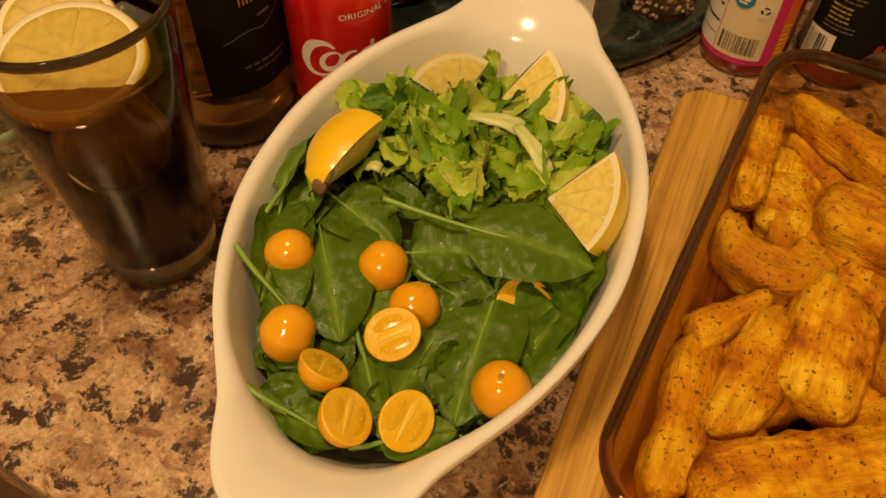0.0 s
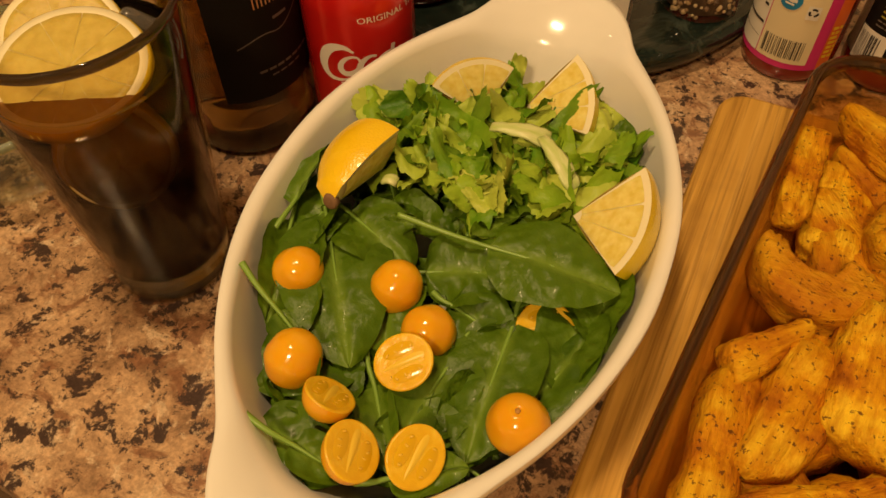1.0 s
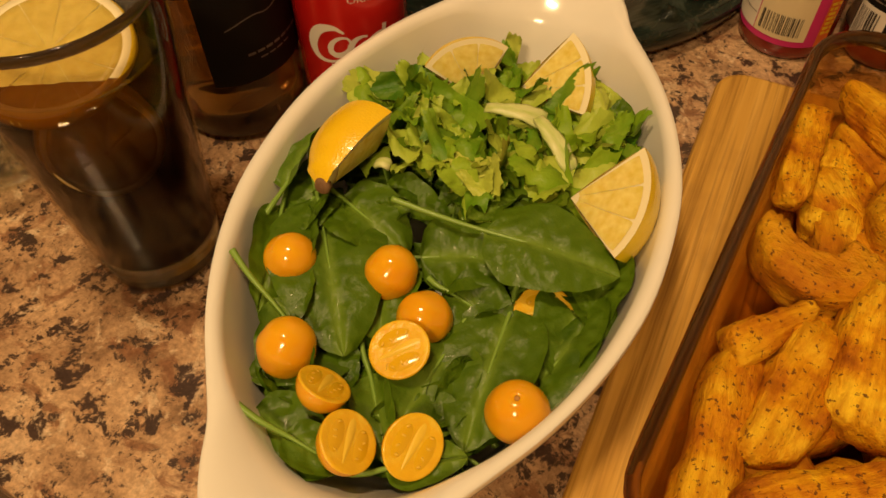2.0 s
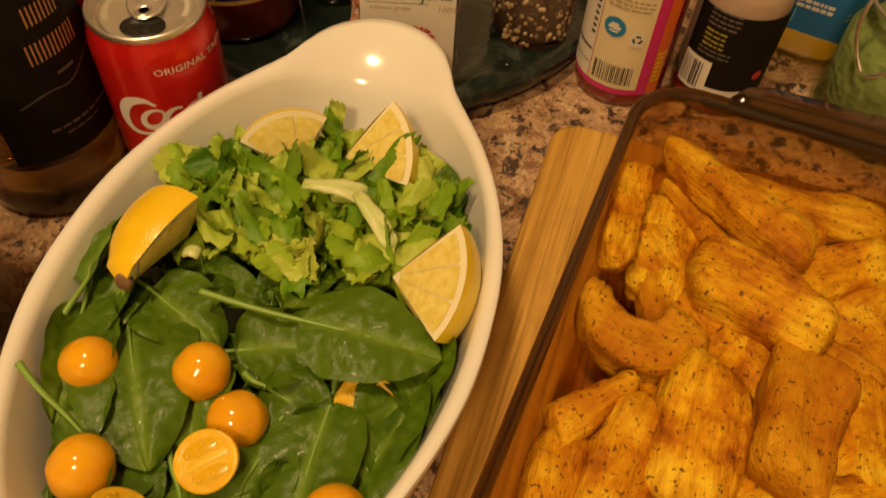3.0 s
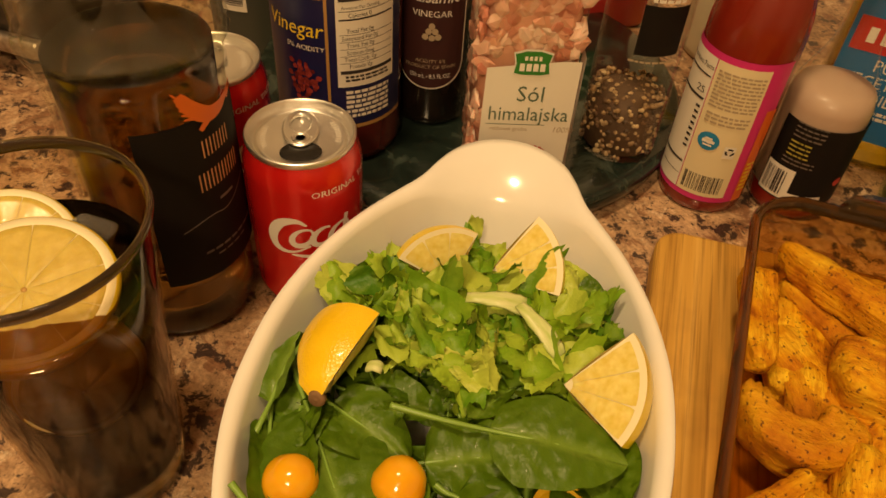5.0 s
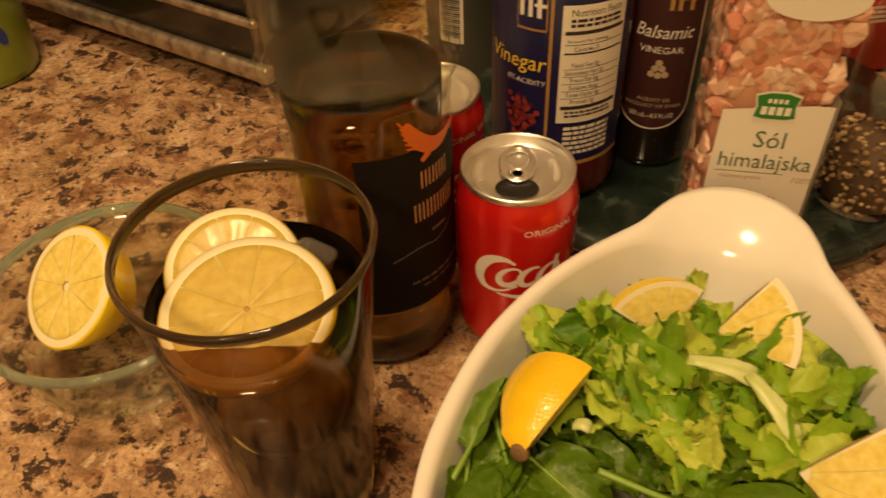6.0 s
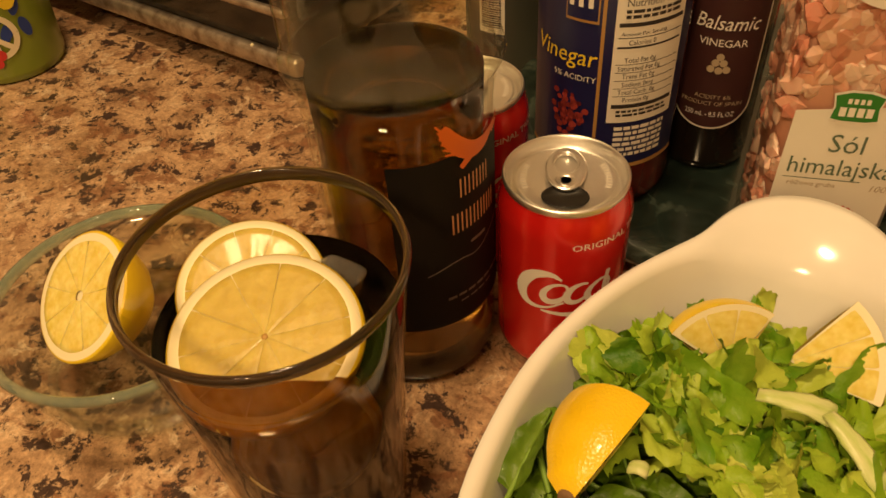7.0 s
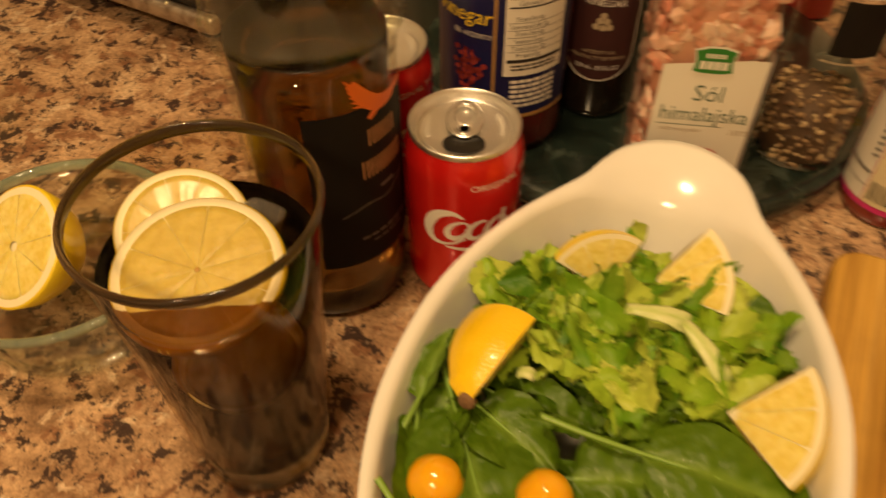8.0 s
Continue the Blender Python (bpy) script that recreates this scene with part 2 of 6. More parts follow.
PEPPER = make_island("pepper_corns", [(0.0, (0.04, 0.025, 0.015)), (0.3, (0.15, 0.085, 0.045)), (0.65, (0.38, 0.25, 0.12)), (1.0, (0.62, 0.48, 0.28))])
CLEAR = thin_glass("clear_glass", (0.975, 0.97, 0.95))
GREENISH = thin_glass("greenish_glass", (0.93, 0.95, 0.92), 0.03, 1.0, 0.05)
GREEN_RIM = mat("green_glass_edge", (0.50, 0.66, 0.54), 0.05, trans=0.8)
SMOKE = thin_glass("smoky_glass", (0.84, 0.78, 0.68), 0.02, 1.0, 0.016)
SMOKE_RIM = mat("smoky_glass_rim", (0.09, 0.058, 0.032), 0.06, trans=0.75)
BOTTLE_GLASS = thin_glass("bottle_glass", (0.95, 0.96, 0.90), 0.015, 1.0, 0.03)
SHOULDER_GLASS = thin_glass("shoulder_glass", (0.97, 0.97, 0.90), 0.012, 1.0, 0.05)
AMBER = thin_glass("amber_glass", (0.88, 0.72, 0.42))
AMBER_RIM = mat("amber_glass_rim", (0.17, 0.085, 0.026), 0.04, trans=0.9)
PISCO = mat("amber_spirit", (0.21, 0.098, 0.022), 0.02, trans=1.0, ior=1.33)
VINEGAR = mat("red_vinegar", (0.10, 0.012, 0.008), 0.08, coat=0.5)
SAUCE = mat("hot_sauce", (0.20, 0.014, 0.005), 0.25, coat=0.5)
PALE = mat("clouded_plastic", (0.48, 0.35, 0.27), 0.4, coat=0.1)
OIL = mat("vegetable_oil", (0.62, 0.44, 0.02), 0.03, trans=0.85, ior=1.4)
ICE = mat("ice", (0.85, 0.80, 0.72), 0.08, trans=0.9, ior=1.31)


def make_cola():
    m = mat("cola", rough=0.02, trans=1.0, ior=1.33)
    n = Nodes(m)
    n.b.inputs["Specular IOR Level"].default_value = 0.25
    # height ramp darkens the base, standing in for light lost through the depth
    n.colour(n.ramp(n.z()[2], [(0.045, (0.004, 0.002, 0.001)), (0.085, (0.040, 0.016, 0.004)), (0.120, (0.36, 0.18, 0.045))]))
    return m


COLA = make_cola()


# ---- building helpers ----
def part(name, bm, material, parent, label="", smooth=True):
    me = bpy.data.meshes.new(name)
    if smooth:
        for f in bm.faces:
            f.smooth = True
    bm.to_mesh(me)
    bm.free()
    me.materials.append(material)
    ob = new(name, me)
    ob.parent = parent
    if label:
        ob["label"] = label
    return ob


def single(name, bm, material, m, label, category, group="", kind="", smooth=True):
    ob = part(name, bm, material, None, "", smooth)
    ob.matrix_world = m
    return tagged(ob, label, category, group, kind)


def thing(name, m, label, category, group=""):
    ob = new(name)
    ob.empty_display_size = 0.02
    ob.matrix_world = m
    return tagged(ob, label, category, group)


def rings(loops, close_first=False, close_last=False, wrap=True):
    """Skin a list of equally long vertex loops."""
    bm = bmesh.new()
    vs = [[bm.verts.new(p) for p in loop] for loop in loops]
    k = len(vs[0])
    for a, b in zip(vs, vs[1:]):
        for i in range(k if wrap else k - 1):
            bm.faces.new((a[i], a[(i + 1) % k], b[(i + 1) % k], b[i]))
    if close_first:
        bm.faces.new(vs[0][::-1])
    if close_last:
        bm.faces.new(vs[-1])
    bmesh.ops.recalc_face_normals(bm, faces=bm.faces)
    return bm


def lathe(profile, seg=64, first=False, last=False):
    return rings([[(r * math.cos(2 * math.pi * i / seg), r * math.sin(2 * math.pi * i / seg), z) for i in range(seg)] for r, z in profile], first, last)


def squarish(profile, n=4.0, seg=64, first=False, last=False):
    """A lathe with a rounded-square section of power n."""
    def at(r, i):
        a = 2 * math.pi * i / seg
        c, s = math.cos(a), math.sin(a)
        k = r / (abs(c) ** n + abs(s) ** n) ** (1 / n)
        return k * c, k * s
    return rings([[(*at(r, i), z) for i in range(seg)] for r, z in profile], first, last)


def box(sx, sy, sz, bevel=0.0, at=(0, 0, 0), segs=2):
    bm = bmesh.new()
    bmesh.ops.create_cube(bm, size=1, matrix=Matrix.Translation(at) @ Matrix.Diagonal((sx, sy, sz, 1)))
    if bevel:
        bmesh.ops.bevel(bm, geom=bm.edges[:], offset=bevel, segments=segs, affect="EDGES", profile=0.5)
    return bm


def patch(r, a0, a1, z0, z1, thick=0.0004, seg=24, round_bottom=0.0):
    """A label wrapped on a cylinder of radius r, from angle a0 to a1 (degrees)."""
    bm = bmesh.new()
    rows = []
    for k in range(9):
        row = []
        for i in range(seg + 1):
            u = i / seg
            a = radians(a0 + (a1 - a0) * u)
            lo = z0 + round_bottom * (1 - math.sqrt(max(0.0, 1 - (2 * u - 1) ** 2)))
            z = lo + (z1 - lo) * k / 8
            row.append(bm.verts.new(((r + thick) * math.cos(a), (r + thick) * math.sin(a), z)))
        rows.append(row)
    for p, q in zip(rows, rows[1:]):
        for i in range(seg):
            bm.faces.new((p[i], p[i + 1], q[i + 1], q[i]))
    return bm


def bend(bm, r, angle, z, out=0.0):
    """Wrap a flat x-y drawing (metres) on a cylinder, its origin at that angle and height."""
    for v in bm.verts:
        a = radians(angle) + v.co.x / r
        v.co = ((r + out) * math.cos(a), (r + out) * math.sin(a), z + v.co.y)
    return bm


def stand(bm, y, x, z):
    """Stand a flat x-y drawing upright, facing -y, at that place."""
    for v in bm.verts:
        v.co = (x + v.co.x, y, z + v.co.y)
    return bm


def lettering(text, size, shear=0.0, squeeze=1.0):
    """Flat lettering in the built-in font, centred on its origin."""
    cu = bpy.data.curves.new("lettering", "FONT")
    cu.body, cu.size, cu.align_x, cu.align_y, cu.shear, cu.resolution_u = text, size, "CENTER", "CENTER", shear, 2
    ob = bpy.data.objects.new("lettering", cu)
    me = bpy.data.meshes.new_from_object(ob)
    bm = bmesh.new()
    bm.from_mesh(me)
    bpy.data.objects.remove(ob)
    bpy.data.curves.remove(cu)
    bpy.data.meshes.remove(me)
    for v in bm.verts:
        v.co.x *= squeeze
    if len(text) > 0:
        bmesh.ops.triangulate(bm, faces=bm.faces[:])
        bmesh.ops.subdivide_edges(bm, edges=[e for e in bm.edges if e.calc_length() > size * 0.5], cuts=2)
    return bm


def bars(items, seg=6):
    """Flat bars: (x, y, width, height)."""
    bm = bmesh.new()
    for x, y, w, h in items:
        for i in range(seg):
            a, b = x - w / 2 + w * i / seg, x - w / 2 + w * (i + 1) / seg
            bm.faces.new([bm.verts.new(p) for p in ((a, y - h / 2, 0), (b, y - h / 2, 0), (b, y + h / 2, 0), (a, y + h / 2, 0))])
    return bm


def text_lines(rng, width, top, bottom, line, fill=0.62):
    """Bars like a block of unreadable small print."""
    out, y = [], top
    while y > bottom:
        x = -width / 2
        while x < width / 2 - 0.001:
            w = min(rng.uniform(0.0015, 0.005), width / 2 - x)
            out.append((x + w / 2, y, w, line * fill))
            x += w + 0.0007
        y -= line
    return bars(out, 2)


def barcode(rng, width, height):
    out, x = [], -width / 2
    while x < width / 2:
        w = rng.choice((0.0003, 0.0005, 0.0008))
        out.append((x, 0, w, height))
        x += w + rng.choice((0.0004, 0.0006, 0.0009))
    return bars(out, 1)


def blob(points, width, smooth=2):
    """A flat brush stroke along points, of varying width."""
    bm = bmesh.new()
    pts = [Vector((x, y, 0)) for x, y in points]
    for _ in range(smooth):
        q = [pts[0]]
        for a, b in zip(pts, pts[1:]):
            q += [a.lerp(b, 0.25), a.lerp(b, 0.75)]
        pts = q + [pts[-1]]
    left, right, n = [], [], len(pts)
    for i, p in enumerate(pts):
        d = (pts[min(i + 1, n - 1)] - pts[max(i - 1, 0)]).normalized()
        s = Vector((-d.y, d.x, 0)) * width(i / (n - 1)) / 2
        left.append(bm.verts.new(p + s))
        right.append(bm.verts.new(p - s))
    for i in range(n - 1):
        bm.faces.new((left[i], right[i], right[i + 1], left[i + 1]))
    return bm


def tube(points, radius, seg=8, smooth=2):
    pts = [Vector(p) for p in points]
    for _ in range(smooth):
        q = [pts[0]]
        for a, b in zip(pts, pts[1:]):
            q += [a.lerp(b, 0.25), a.lerp(b, 0.75)]
        pts = q + [pts[-1]]
    n, loops = len(pts), []
    for i, p in enumerate(pts):
        d = (pts[min(i + 1, n - 1)] - pts[max(i - 1, 0)]).normalized()
        s = d.cross(Vector((0.31, 0.2, 0.93))).normalized()
        u = d.cross(s)
        r = radius(i / (n - 1)) if callable(radius) else radius
        loops.append([p + r * (math.cos(2 * math.pi * k / seg) * s + math.sin(2 * math.pi * k / seg) * u) for k in range(seg)])
    return rings(loops, True, True)


def join_into(bm, other):
    me = bpy.data.meshes.new("tmp")
    other.to_mesh(me)
    other.free()
    bm.from_mesh(me)
    bpy.data.meshes.remove(me)
    return bm


# ---- the room ----
ROOM = pose(-0.1460, 0.1440, 0.0, 0, 0, -27.2)


def slab(name, x0, x1, y0, y1, z0, z1, material, label, category):
    return single(name, box(x1 - x0, y1 - y0, z1 - z0, 0.002), material, ROOM @ pose((x0 + x1) / 2, (y0 + y1) / 2, (z0 + z1) / 2), label, category, kind="structure", smooth=False)


WALL = mat("painted_wall", (0.62, 0.52, 0.40), 0.7)
nw = Nodes(WALL)
nw.colour(nw.ramp(nw.noise(3, 4), [(0.3, (0.70, 0.62, 0.50)), (0.7, (0.76, 0.68, 0.56))]))
FLOOR = mat("floor_vinyl", (0.25, 0.17, 0.11), 0.5)
slab("countertop", -1.6, 1.6, 0.0, 0.98, -0.04, 0.0, COUNTER, "speckled brown laminate countertop with dark flecks", "countertop")
slab("base_cabinet", -1.6, 1.6, 0.03, 0.98, -0.9, -0.041, mat("cabinet_wood", (0.16, 0.08, 0.035), 0.45), "brown wooden base cabinet run under the countertop", "cabinet")
slab("floor", -1.7, 1.7, -1.7, 1.08, -0.94, -0.901, FLOOR, "brown vinyl kitchen floor", "floor")
slab("ceiling", -1.7, 1.7, -1.7, 1.08, 1.5, 1.55, WALL, "cream painted ceiling", "ceiling")
slab("wall_back", -1.7, 1.7, 0.985, 1.08, -0.9, 1.5, WALL, "cream painted kitchen wall", "wall")
slab("wall_front", -1.7, 1.7, -1.8, -1.7, -0.9, 1.5, WALL, "cream painted kitchen wall", "wall")
slab("wall_left", -1.7, -1.605, -1.7, 0.98, -0.9, 1.5, WALL, "cream painted kitchen wall", "wall")
slab("wall_right", 1.605, 1.7, -1.7, 0.98, -0.9, 1.5, WALL, "cream painted kitchen wall", "wall")


# ---- oval dish ----
DISH = pose(0.0262, 0.250, 0.0, 0, 0, -19.0)


def dish_profile(t):
    """Half-width and distance along the axis of the eared outline, t from 0 (side) to 1 (tip)."""
    knots = ((0.0855, 0.0), (0.0835, 0.030), (0.0755, 0.060), (0.0640, 0.086), (0.0518, 0.106), (0.0418, 0.122), (0.0360, 0.136), (0.0288, 0.1485), (0.0188, 0.1570), (0.0085, 0.1612), (0.0, 0.1622))
    f = t * (len(knots) - 1)
    i = min(int(f), len(knots) - 2)
    u = f - i
    p = [Vector(knots[max(0, min(len(knots) - 1, k))]) for k in (i - 1, i, i + 1, i + 2)]
    if i == 0:
        p[0] = Vector((p[2].x, -p[2].y))
    if i == len(knots) - 2:
        p[3] = Vector((-p[1].x, p[1].y))
    return 0.5 * (2 * p[1] + (p[2] - p[0]) * u + (2 * p[0] - 5 * p[1] + 4 * p[2] - p[3]) * u * u + (3 * p[1] - p[0] - 3 * p[2] + p[3]) * u ** 3)


def dish_eared():
    quarter = [dish_profile(k / 40) for k in range(40)]
    tip = dish_profile(1.0)
    right_up = [(p.x, p.y) for p in quarter] + [(0.0, tip.y)]
    left_up = [(-x, y) for x, y in right_up[:-1]][::-1]
    upper = right_up + left_up
    return upper + [(-x, -y) for x, y in upper[1:-1]]


def dish_ellipse(a, b, like):
    """Points of an ellipse at the same bearings as another outline."""
    out = []
    for x, y in like:
        r = 1 / math.sqrt((x / b) ** 2 + (y / a) ** 2)
        out.append((r * x, r * y))
    return out


def make_dish():
    rim_out = dish_eared()
    rim_in, ell = dish_ellipse(0.126, 0.0785, rim_out), dish_ellipse(0.131, 0.0825, rim_out)
    foot, floor_in = dish_ellipse(0.098, 0.056, rim_out), dish_ellipse(0.096, 0.056, rim_out)

    def blend(p, q, t, z, lift=0.0):
        return [(a[0] + (b[0] - a[0]) * t, a[1] + (b[1] - a[1]) * t, z + lift * max(0, math.hypot(*b) - 0.125) / 0.04) for a, b in zip(p, q)]

    ear = [max(0.0, math.hypot(*p) - 0.125) / 0.04 for p in rim_out]

    def sink(loop, depth):
        return [(x, y, z - depth * e) for (x, y, z), e in zip(loop, ear)]
    loops = [
        blend(foot, foot, 0, 0.0), [(x * 1.03, y * 1.03, 0.003) for x, y in foot],
        blend(foot, ell, 0.45, 0.024), blend(foot, ell, 0.75, 0.044), blend(foot, ell, 0.95, 0.060),
        blend(ell, rim_out, 0.35, 0.0635), blend(ell, rim_out, 0.75, 0.0655), blend(ell, rim_out, 0.96, 0.0665, 0.002), blend(ell, rim_out, 1.0, 0.0685, 0.002),
        blend(ell, rim_out, 0.96, 0.0708, 0.002), blend(ell, rim_out, 0.80, 0.0718, 0.001), sink(blend(rim_in, rim_out, 0.50, 0.0716), 0.0035), sink(blend(rim_in, rim_out, 0.15, 0.0700), 0.0085),
        sink(blend(rim_in, rim_in, 0, 0.0670), 0.0105), sink(blend(rim_in, floor_in, 0.07, 0.0610), 0.0085), blend(rim_in, floor_in, 0.30, 0.043), blend(rim_in, floor_in, 0.60, 0.022), blend(rim_in, floor_in, 0.90, 0.010),
        [(x * 0.92, y * 0.92, 0.0075) for x, y in floor_in], [(x * 0.5, y * 0.5, 0.007) for x, y in floor_in],
    ]
    return single("oval_baking_dish", rings(loops, True, True), CERAMIC, DISH, "white glazed oval ceramic dish with eared handles, full of salad", "dish")


make_dish()


# ---- bamboo board and amber glass tray ----
def rounded_slab(w, l, z0, z1, radius, edge):
    def outline(inset, z):
        pts = []
        for cx, cy, a0 in ((w / 2 - radius, l / 2 - radius, 0), (-w / 2 + radius, l / 2 - radius, 90), (-w / 2 + radius, -l / 2 + radius, 180), (w / 2 - radius, -l / 2 + radius, 270)):
            for k in range(7):
                a = radians(a0 + 15 * k)
                pts.append((cx + (radius - inset) * math.cos(a), cy + (radius - inset) * math.sin(a), z))
        return pts
    return rings([outline(edge, z0), outline(edge * 0.3, z0 + edge * 0.3), outline(0, z0 + edge), outline(0, z1 - edge), outline(edge * 0.3, z1 - edge * 0.3), outline(edge, z1)], True, True)


TRAY_TURN = -27.5
BOARD = pose(0.1680, 0.3880, 0.0, 0, 0, -22.5)
single("cutting_board", rounded_slab(0.30, 0.36, 0.0, 0.018, 0.016, 0.003), BAMBOO, BOARD @ pose(0.150, -0.18, 0), "bamboo cutting board lying on the countertop under the glass tray", "cutting board", smooth=False)

TRAY_W, TRAY_L = 0.215, 0.276
TRAY = pose(0.1965, 0.3590, 0.018, 0, 0, TRAY_TURN) @ pose(TRAY_W / 2, -TRAY_L / 2, 0.0006)


def tray_loop(w, l, radius, z):
    pts = []
    for cx, cy, a0 in ((w / 2 - radius, l / 2 - radius, 0), (-w / 2 + radius, l / 2 - radius, 90), (-w / 2 + radius, -l / 2 + radius, 180), (w / 2 - radius, -l / 2 + radius, 270)):
        for k in range(9):
            a = radians(a0 + 11.25 * k)
            pts.append((cx + radius * math.cos(a), cy + radius * math.sin(a), z))
    return pts


def make_tray():
    t = thing("glass_baking_tray", TRAY, "amber glass rectangular baking tray of roasted wedges on the board", "baking tray")
    w, l = TRAY_W, TRAY_L
    outer = [(w - 0.030, l - 0.030, 0.016, 0.0), (w - 0.022, l - 0.022, 0.020, 0.004), (w - 0.012, l - 0.012, 0.024, 0.030), (w - 0.006, l - 0.006, 0.026, 0.050)]
    inner = [(w - 0.011, l - 0.011, 0.0235, 0.050), (w - 0.018, l - 0.018, 0.020, 0.030), (w - 0.030, l - 0.030, 0.016, 0.009), (w - 0.038, l - 0.038, 0.012, 0.006)]
    part("body", rings([tray_loop(*p) for p in outer + inner], True, True), AMBER, t, "clear amber glass")
    rim = [(w - 0.006, l - 0.006, 0.026, 0.050), (w - 0.001, l - 0.001, 0.0285, 0.0515), (w, l, 0.029, 0.0535), (w - 0.002, l - 0.002, 0.028, 0.0555), (w - 0.006, l - 0.006, 0.026, 0.0562), (w - 0.010, l - 0.010, 0.024, 0.0550), (w - 0.011, l - 0.011, 0.0235, 0.050)]
    part("rim", rings([tray_loop(*p) for p in rim]), AMBER_RIM, t, "thick dark amber rolled glass rim")
    for sgn in (1, -1):
        lug = []
        for x, d in ((-0.066, 0.0), (-0.060, 0.010), (-0.050, 0.015), (0, 0.017), (0.050, 0.015), (0.060, 0.010), (0.066, 0.0)):
            y0, y1 = sgn * (l / 2 - 0.002), sgn * (l / 2 + d)
            lug.append([(x, y0, 0.0555), (x, y0, 0.0500), (x, y1, 0.0505), (x, y1 + sgn * 0.0015, 0.053), (x, y1, 0.0557)])
        part("lug_handle", rings(lug, True, True), AMBER_RIM, t, "amber glass lug handle")
    return t


make_tray()


# ---- roasted wedges ----
def wedge_mesh(seed, length, width, height, arc=0.0, tip=1.0, ridged=False):
    """A cut slab along y: flat faces, blunt ends, lightly furrowed. arc: bend in degrees towards +x; tip: width left at the +y end."""
    rng = random.Random(seed)
    off = Vector((rng.uniform(-9, 9), rng.uniform(-9, 9), rng.uniform(-9, 9)))
    loops, n, seg = [], 26, 28
    skew, twist, crown = rng.uniform(-0.35, 0.35), rng.uniform(-0.25, 0.25), rng.uniform(0.0, 0.16)
    for i in range(n + 1):
        u = -1 + 2 * i / n
        if i in (0, n):
            u *= 0.995
        end = (1 - abs(u) ** 9) ** 0.42
        wide = width / 2 * (1 + (tip - 1) * (u + 1) / 2) * max(0.10, end)
        tall = height / 2 * max(0.22, end) * (1 + 0.5 * (min(1.0, tip) - 1) * (u + 1) / 2)
        loop = []
        for k in range(seg):
            a = 2 * math.pi * k / seg
            c, q = math.cos(a), math.sin(a)
            p = 6.5
            rr = 1 / (abs(c) ** p + abs(q) ** p) ** (1 / p)
            x, z = rr * c * wide, rr * q * tall
            y = u * length / 2 + skew * x * (1 if abs(u) > 0.6 else abs(u) / 0.6)
            if q > 0:
                z += height * crown * (1 - (x / wide) ** 2) * end
                z += (0.0012 if ridged else 0.0004) * math.cos(x * 1450 + seed + 2.0 * noise.noise(Vector((y * 60, seed, 0)))) * end
            x, z = x - z * twist * u, z + x * twist * u
            v = Vector((x, y, z))
            v += noise.noise_vector(v * 40 + off) * 0.0026 + noise.noise_vector(v * 130 + off) * 0.0012 + noise.noise_vector(v * 340 + off) * 0.0006
            if abs(arc) > 1:
                r = length / radians(arc)
                t = v.y / r
                v = Vector((r - (r - v.x) * math.cos(t), (r - v.x) * math.sin(t), v.z))
            loop.append(v)
        loops.append(loop)
    return rings(loops, True, True)


# x, y, z of the middle, turn of the long axis from +y, length, width, height, bend, width at the far end, lift, roll, ridged
WEDGES = [
    (0.1765, 0.2900, 0.051, 158, 0.062, 0.019, 0.015, 0, 0.75, 0, -14, False),
    (0.1950, 0.2760, 0.037, 153, 0.060, 0.032, 0.015, 0, 0.9, 4, 0, False),
    (0.2245, 0.2930, 0.055, 30, 0.086, 0.031, 0.020, 12, 0.30, -4, 8, False),
    (0.2620, 0.2960, 0.040, -112, 0.084, 0.034, 0.017, 0, 0.7, 0, -10, True),
    (0.1620, 0.2220, 0.051, 58, 0.066, 0.023, 0.025, 205, 0.62, 0, 0, True),
    (0.2210, 0.2400, 0.053, -134, 0.060, 0.037, 0.027, 20, 0.7, 4, 8, False),
    (0.2600, 0.2560, 0.045, -80, 0.066, 0.030, 0.020, 0, 0.8, 5, 10, True),
    (0.1440, 0.1990, 0.050, -66, 0.041, 0.018, 0.014, -10, 0.55, 4, 10, False),
    (0.1960, 0.2180, 0.038, -54, 0.058, 0.024, 0.016, 0, 0.9, 0, 0, False),
    (0.1785, 0.1830, 0.052, 154, 0.062, 0.032, 0.022, 0, 0.96, -4, -6, True),
    (0.1500, 0.1740, 0.046, 145, 0.064, 0.031, 0.020, 0, 0.70, -2, -12, True),
    (0.1200, 0.1590, 0.043, 159, 0.078, 0.020, 0.018, 0, 0.9, 0, -10, False),
    (0.2180, 0.1860, 0.053, 147, 0.064, 0.033, 0.026, 0, 0.8, 4, 0, True),
    (0.1640, 0.1300, 0.052, -79, 0.098, 0.036, 0.024, -12, 0.80, 2, 6, True),
    (0.2450, 0.2170, 0.044, -130, 0.046, 0.018, 0.014, 0, 0.5, 0, 0, False),
    (0.2640, 0.2310, 0.038, -105, 0.056, 0.024, 0.016, 0, 0.8, 0, 0, False),
    (0.2470, 0.1840, 0.042, 163, 0.056, 0.022, 0.018, 0, 0.7, 0, 8, True),
    (0.1900, 0.1480, 0.040, 120, 0.070, 0.030, 0.018, 0, 0.9, 0, 0, False),
    (0.2380, 0.1560, 0.042, 100, 0.066, 0.028, 0.018, 0, 0.8, 0, 0, False),
    (0.2150, 0.1250, 0.043, -95, 0.070, 0.032, 0.020, 0, 0.85, 0, 6, True),
    (0.1780, 0.1030, 0.040, -70, 0.070, 0.030, 0.020, 0, 0.85, 0, 0, False),
    (0.1270, 0.1230, 0.040, 150, 0.060, 0.024, 0.016, 0, 0.8, 0, 0, False),
]
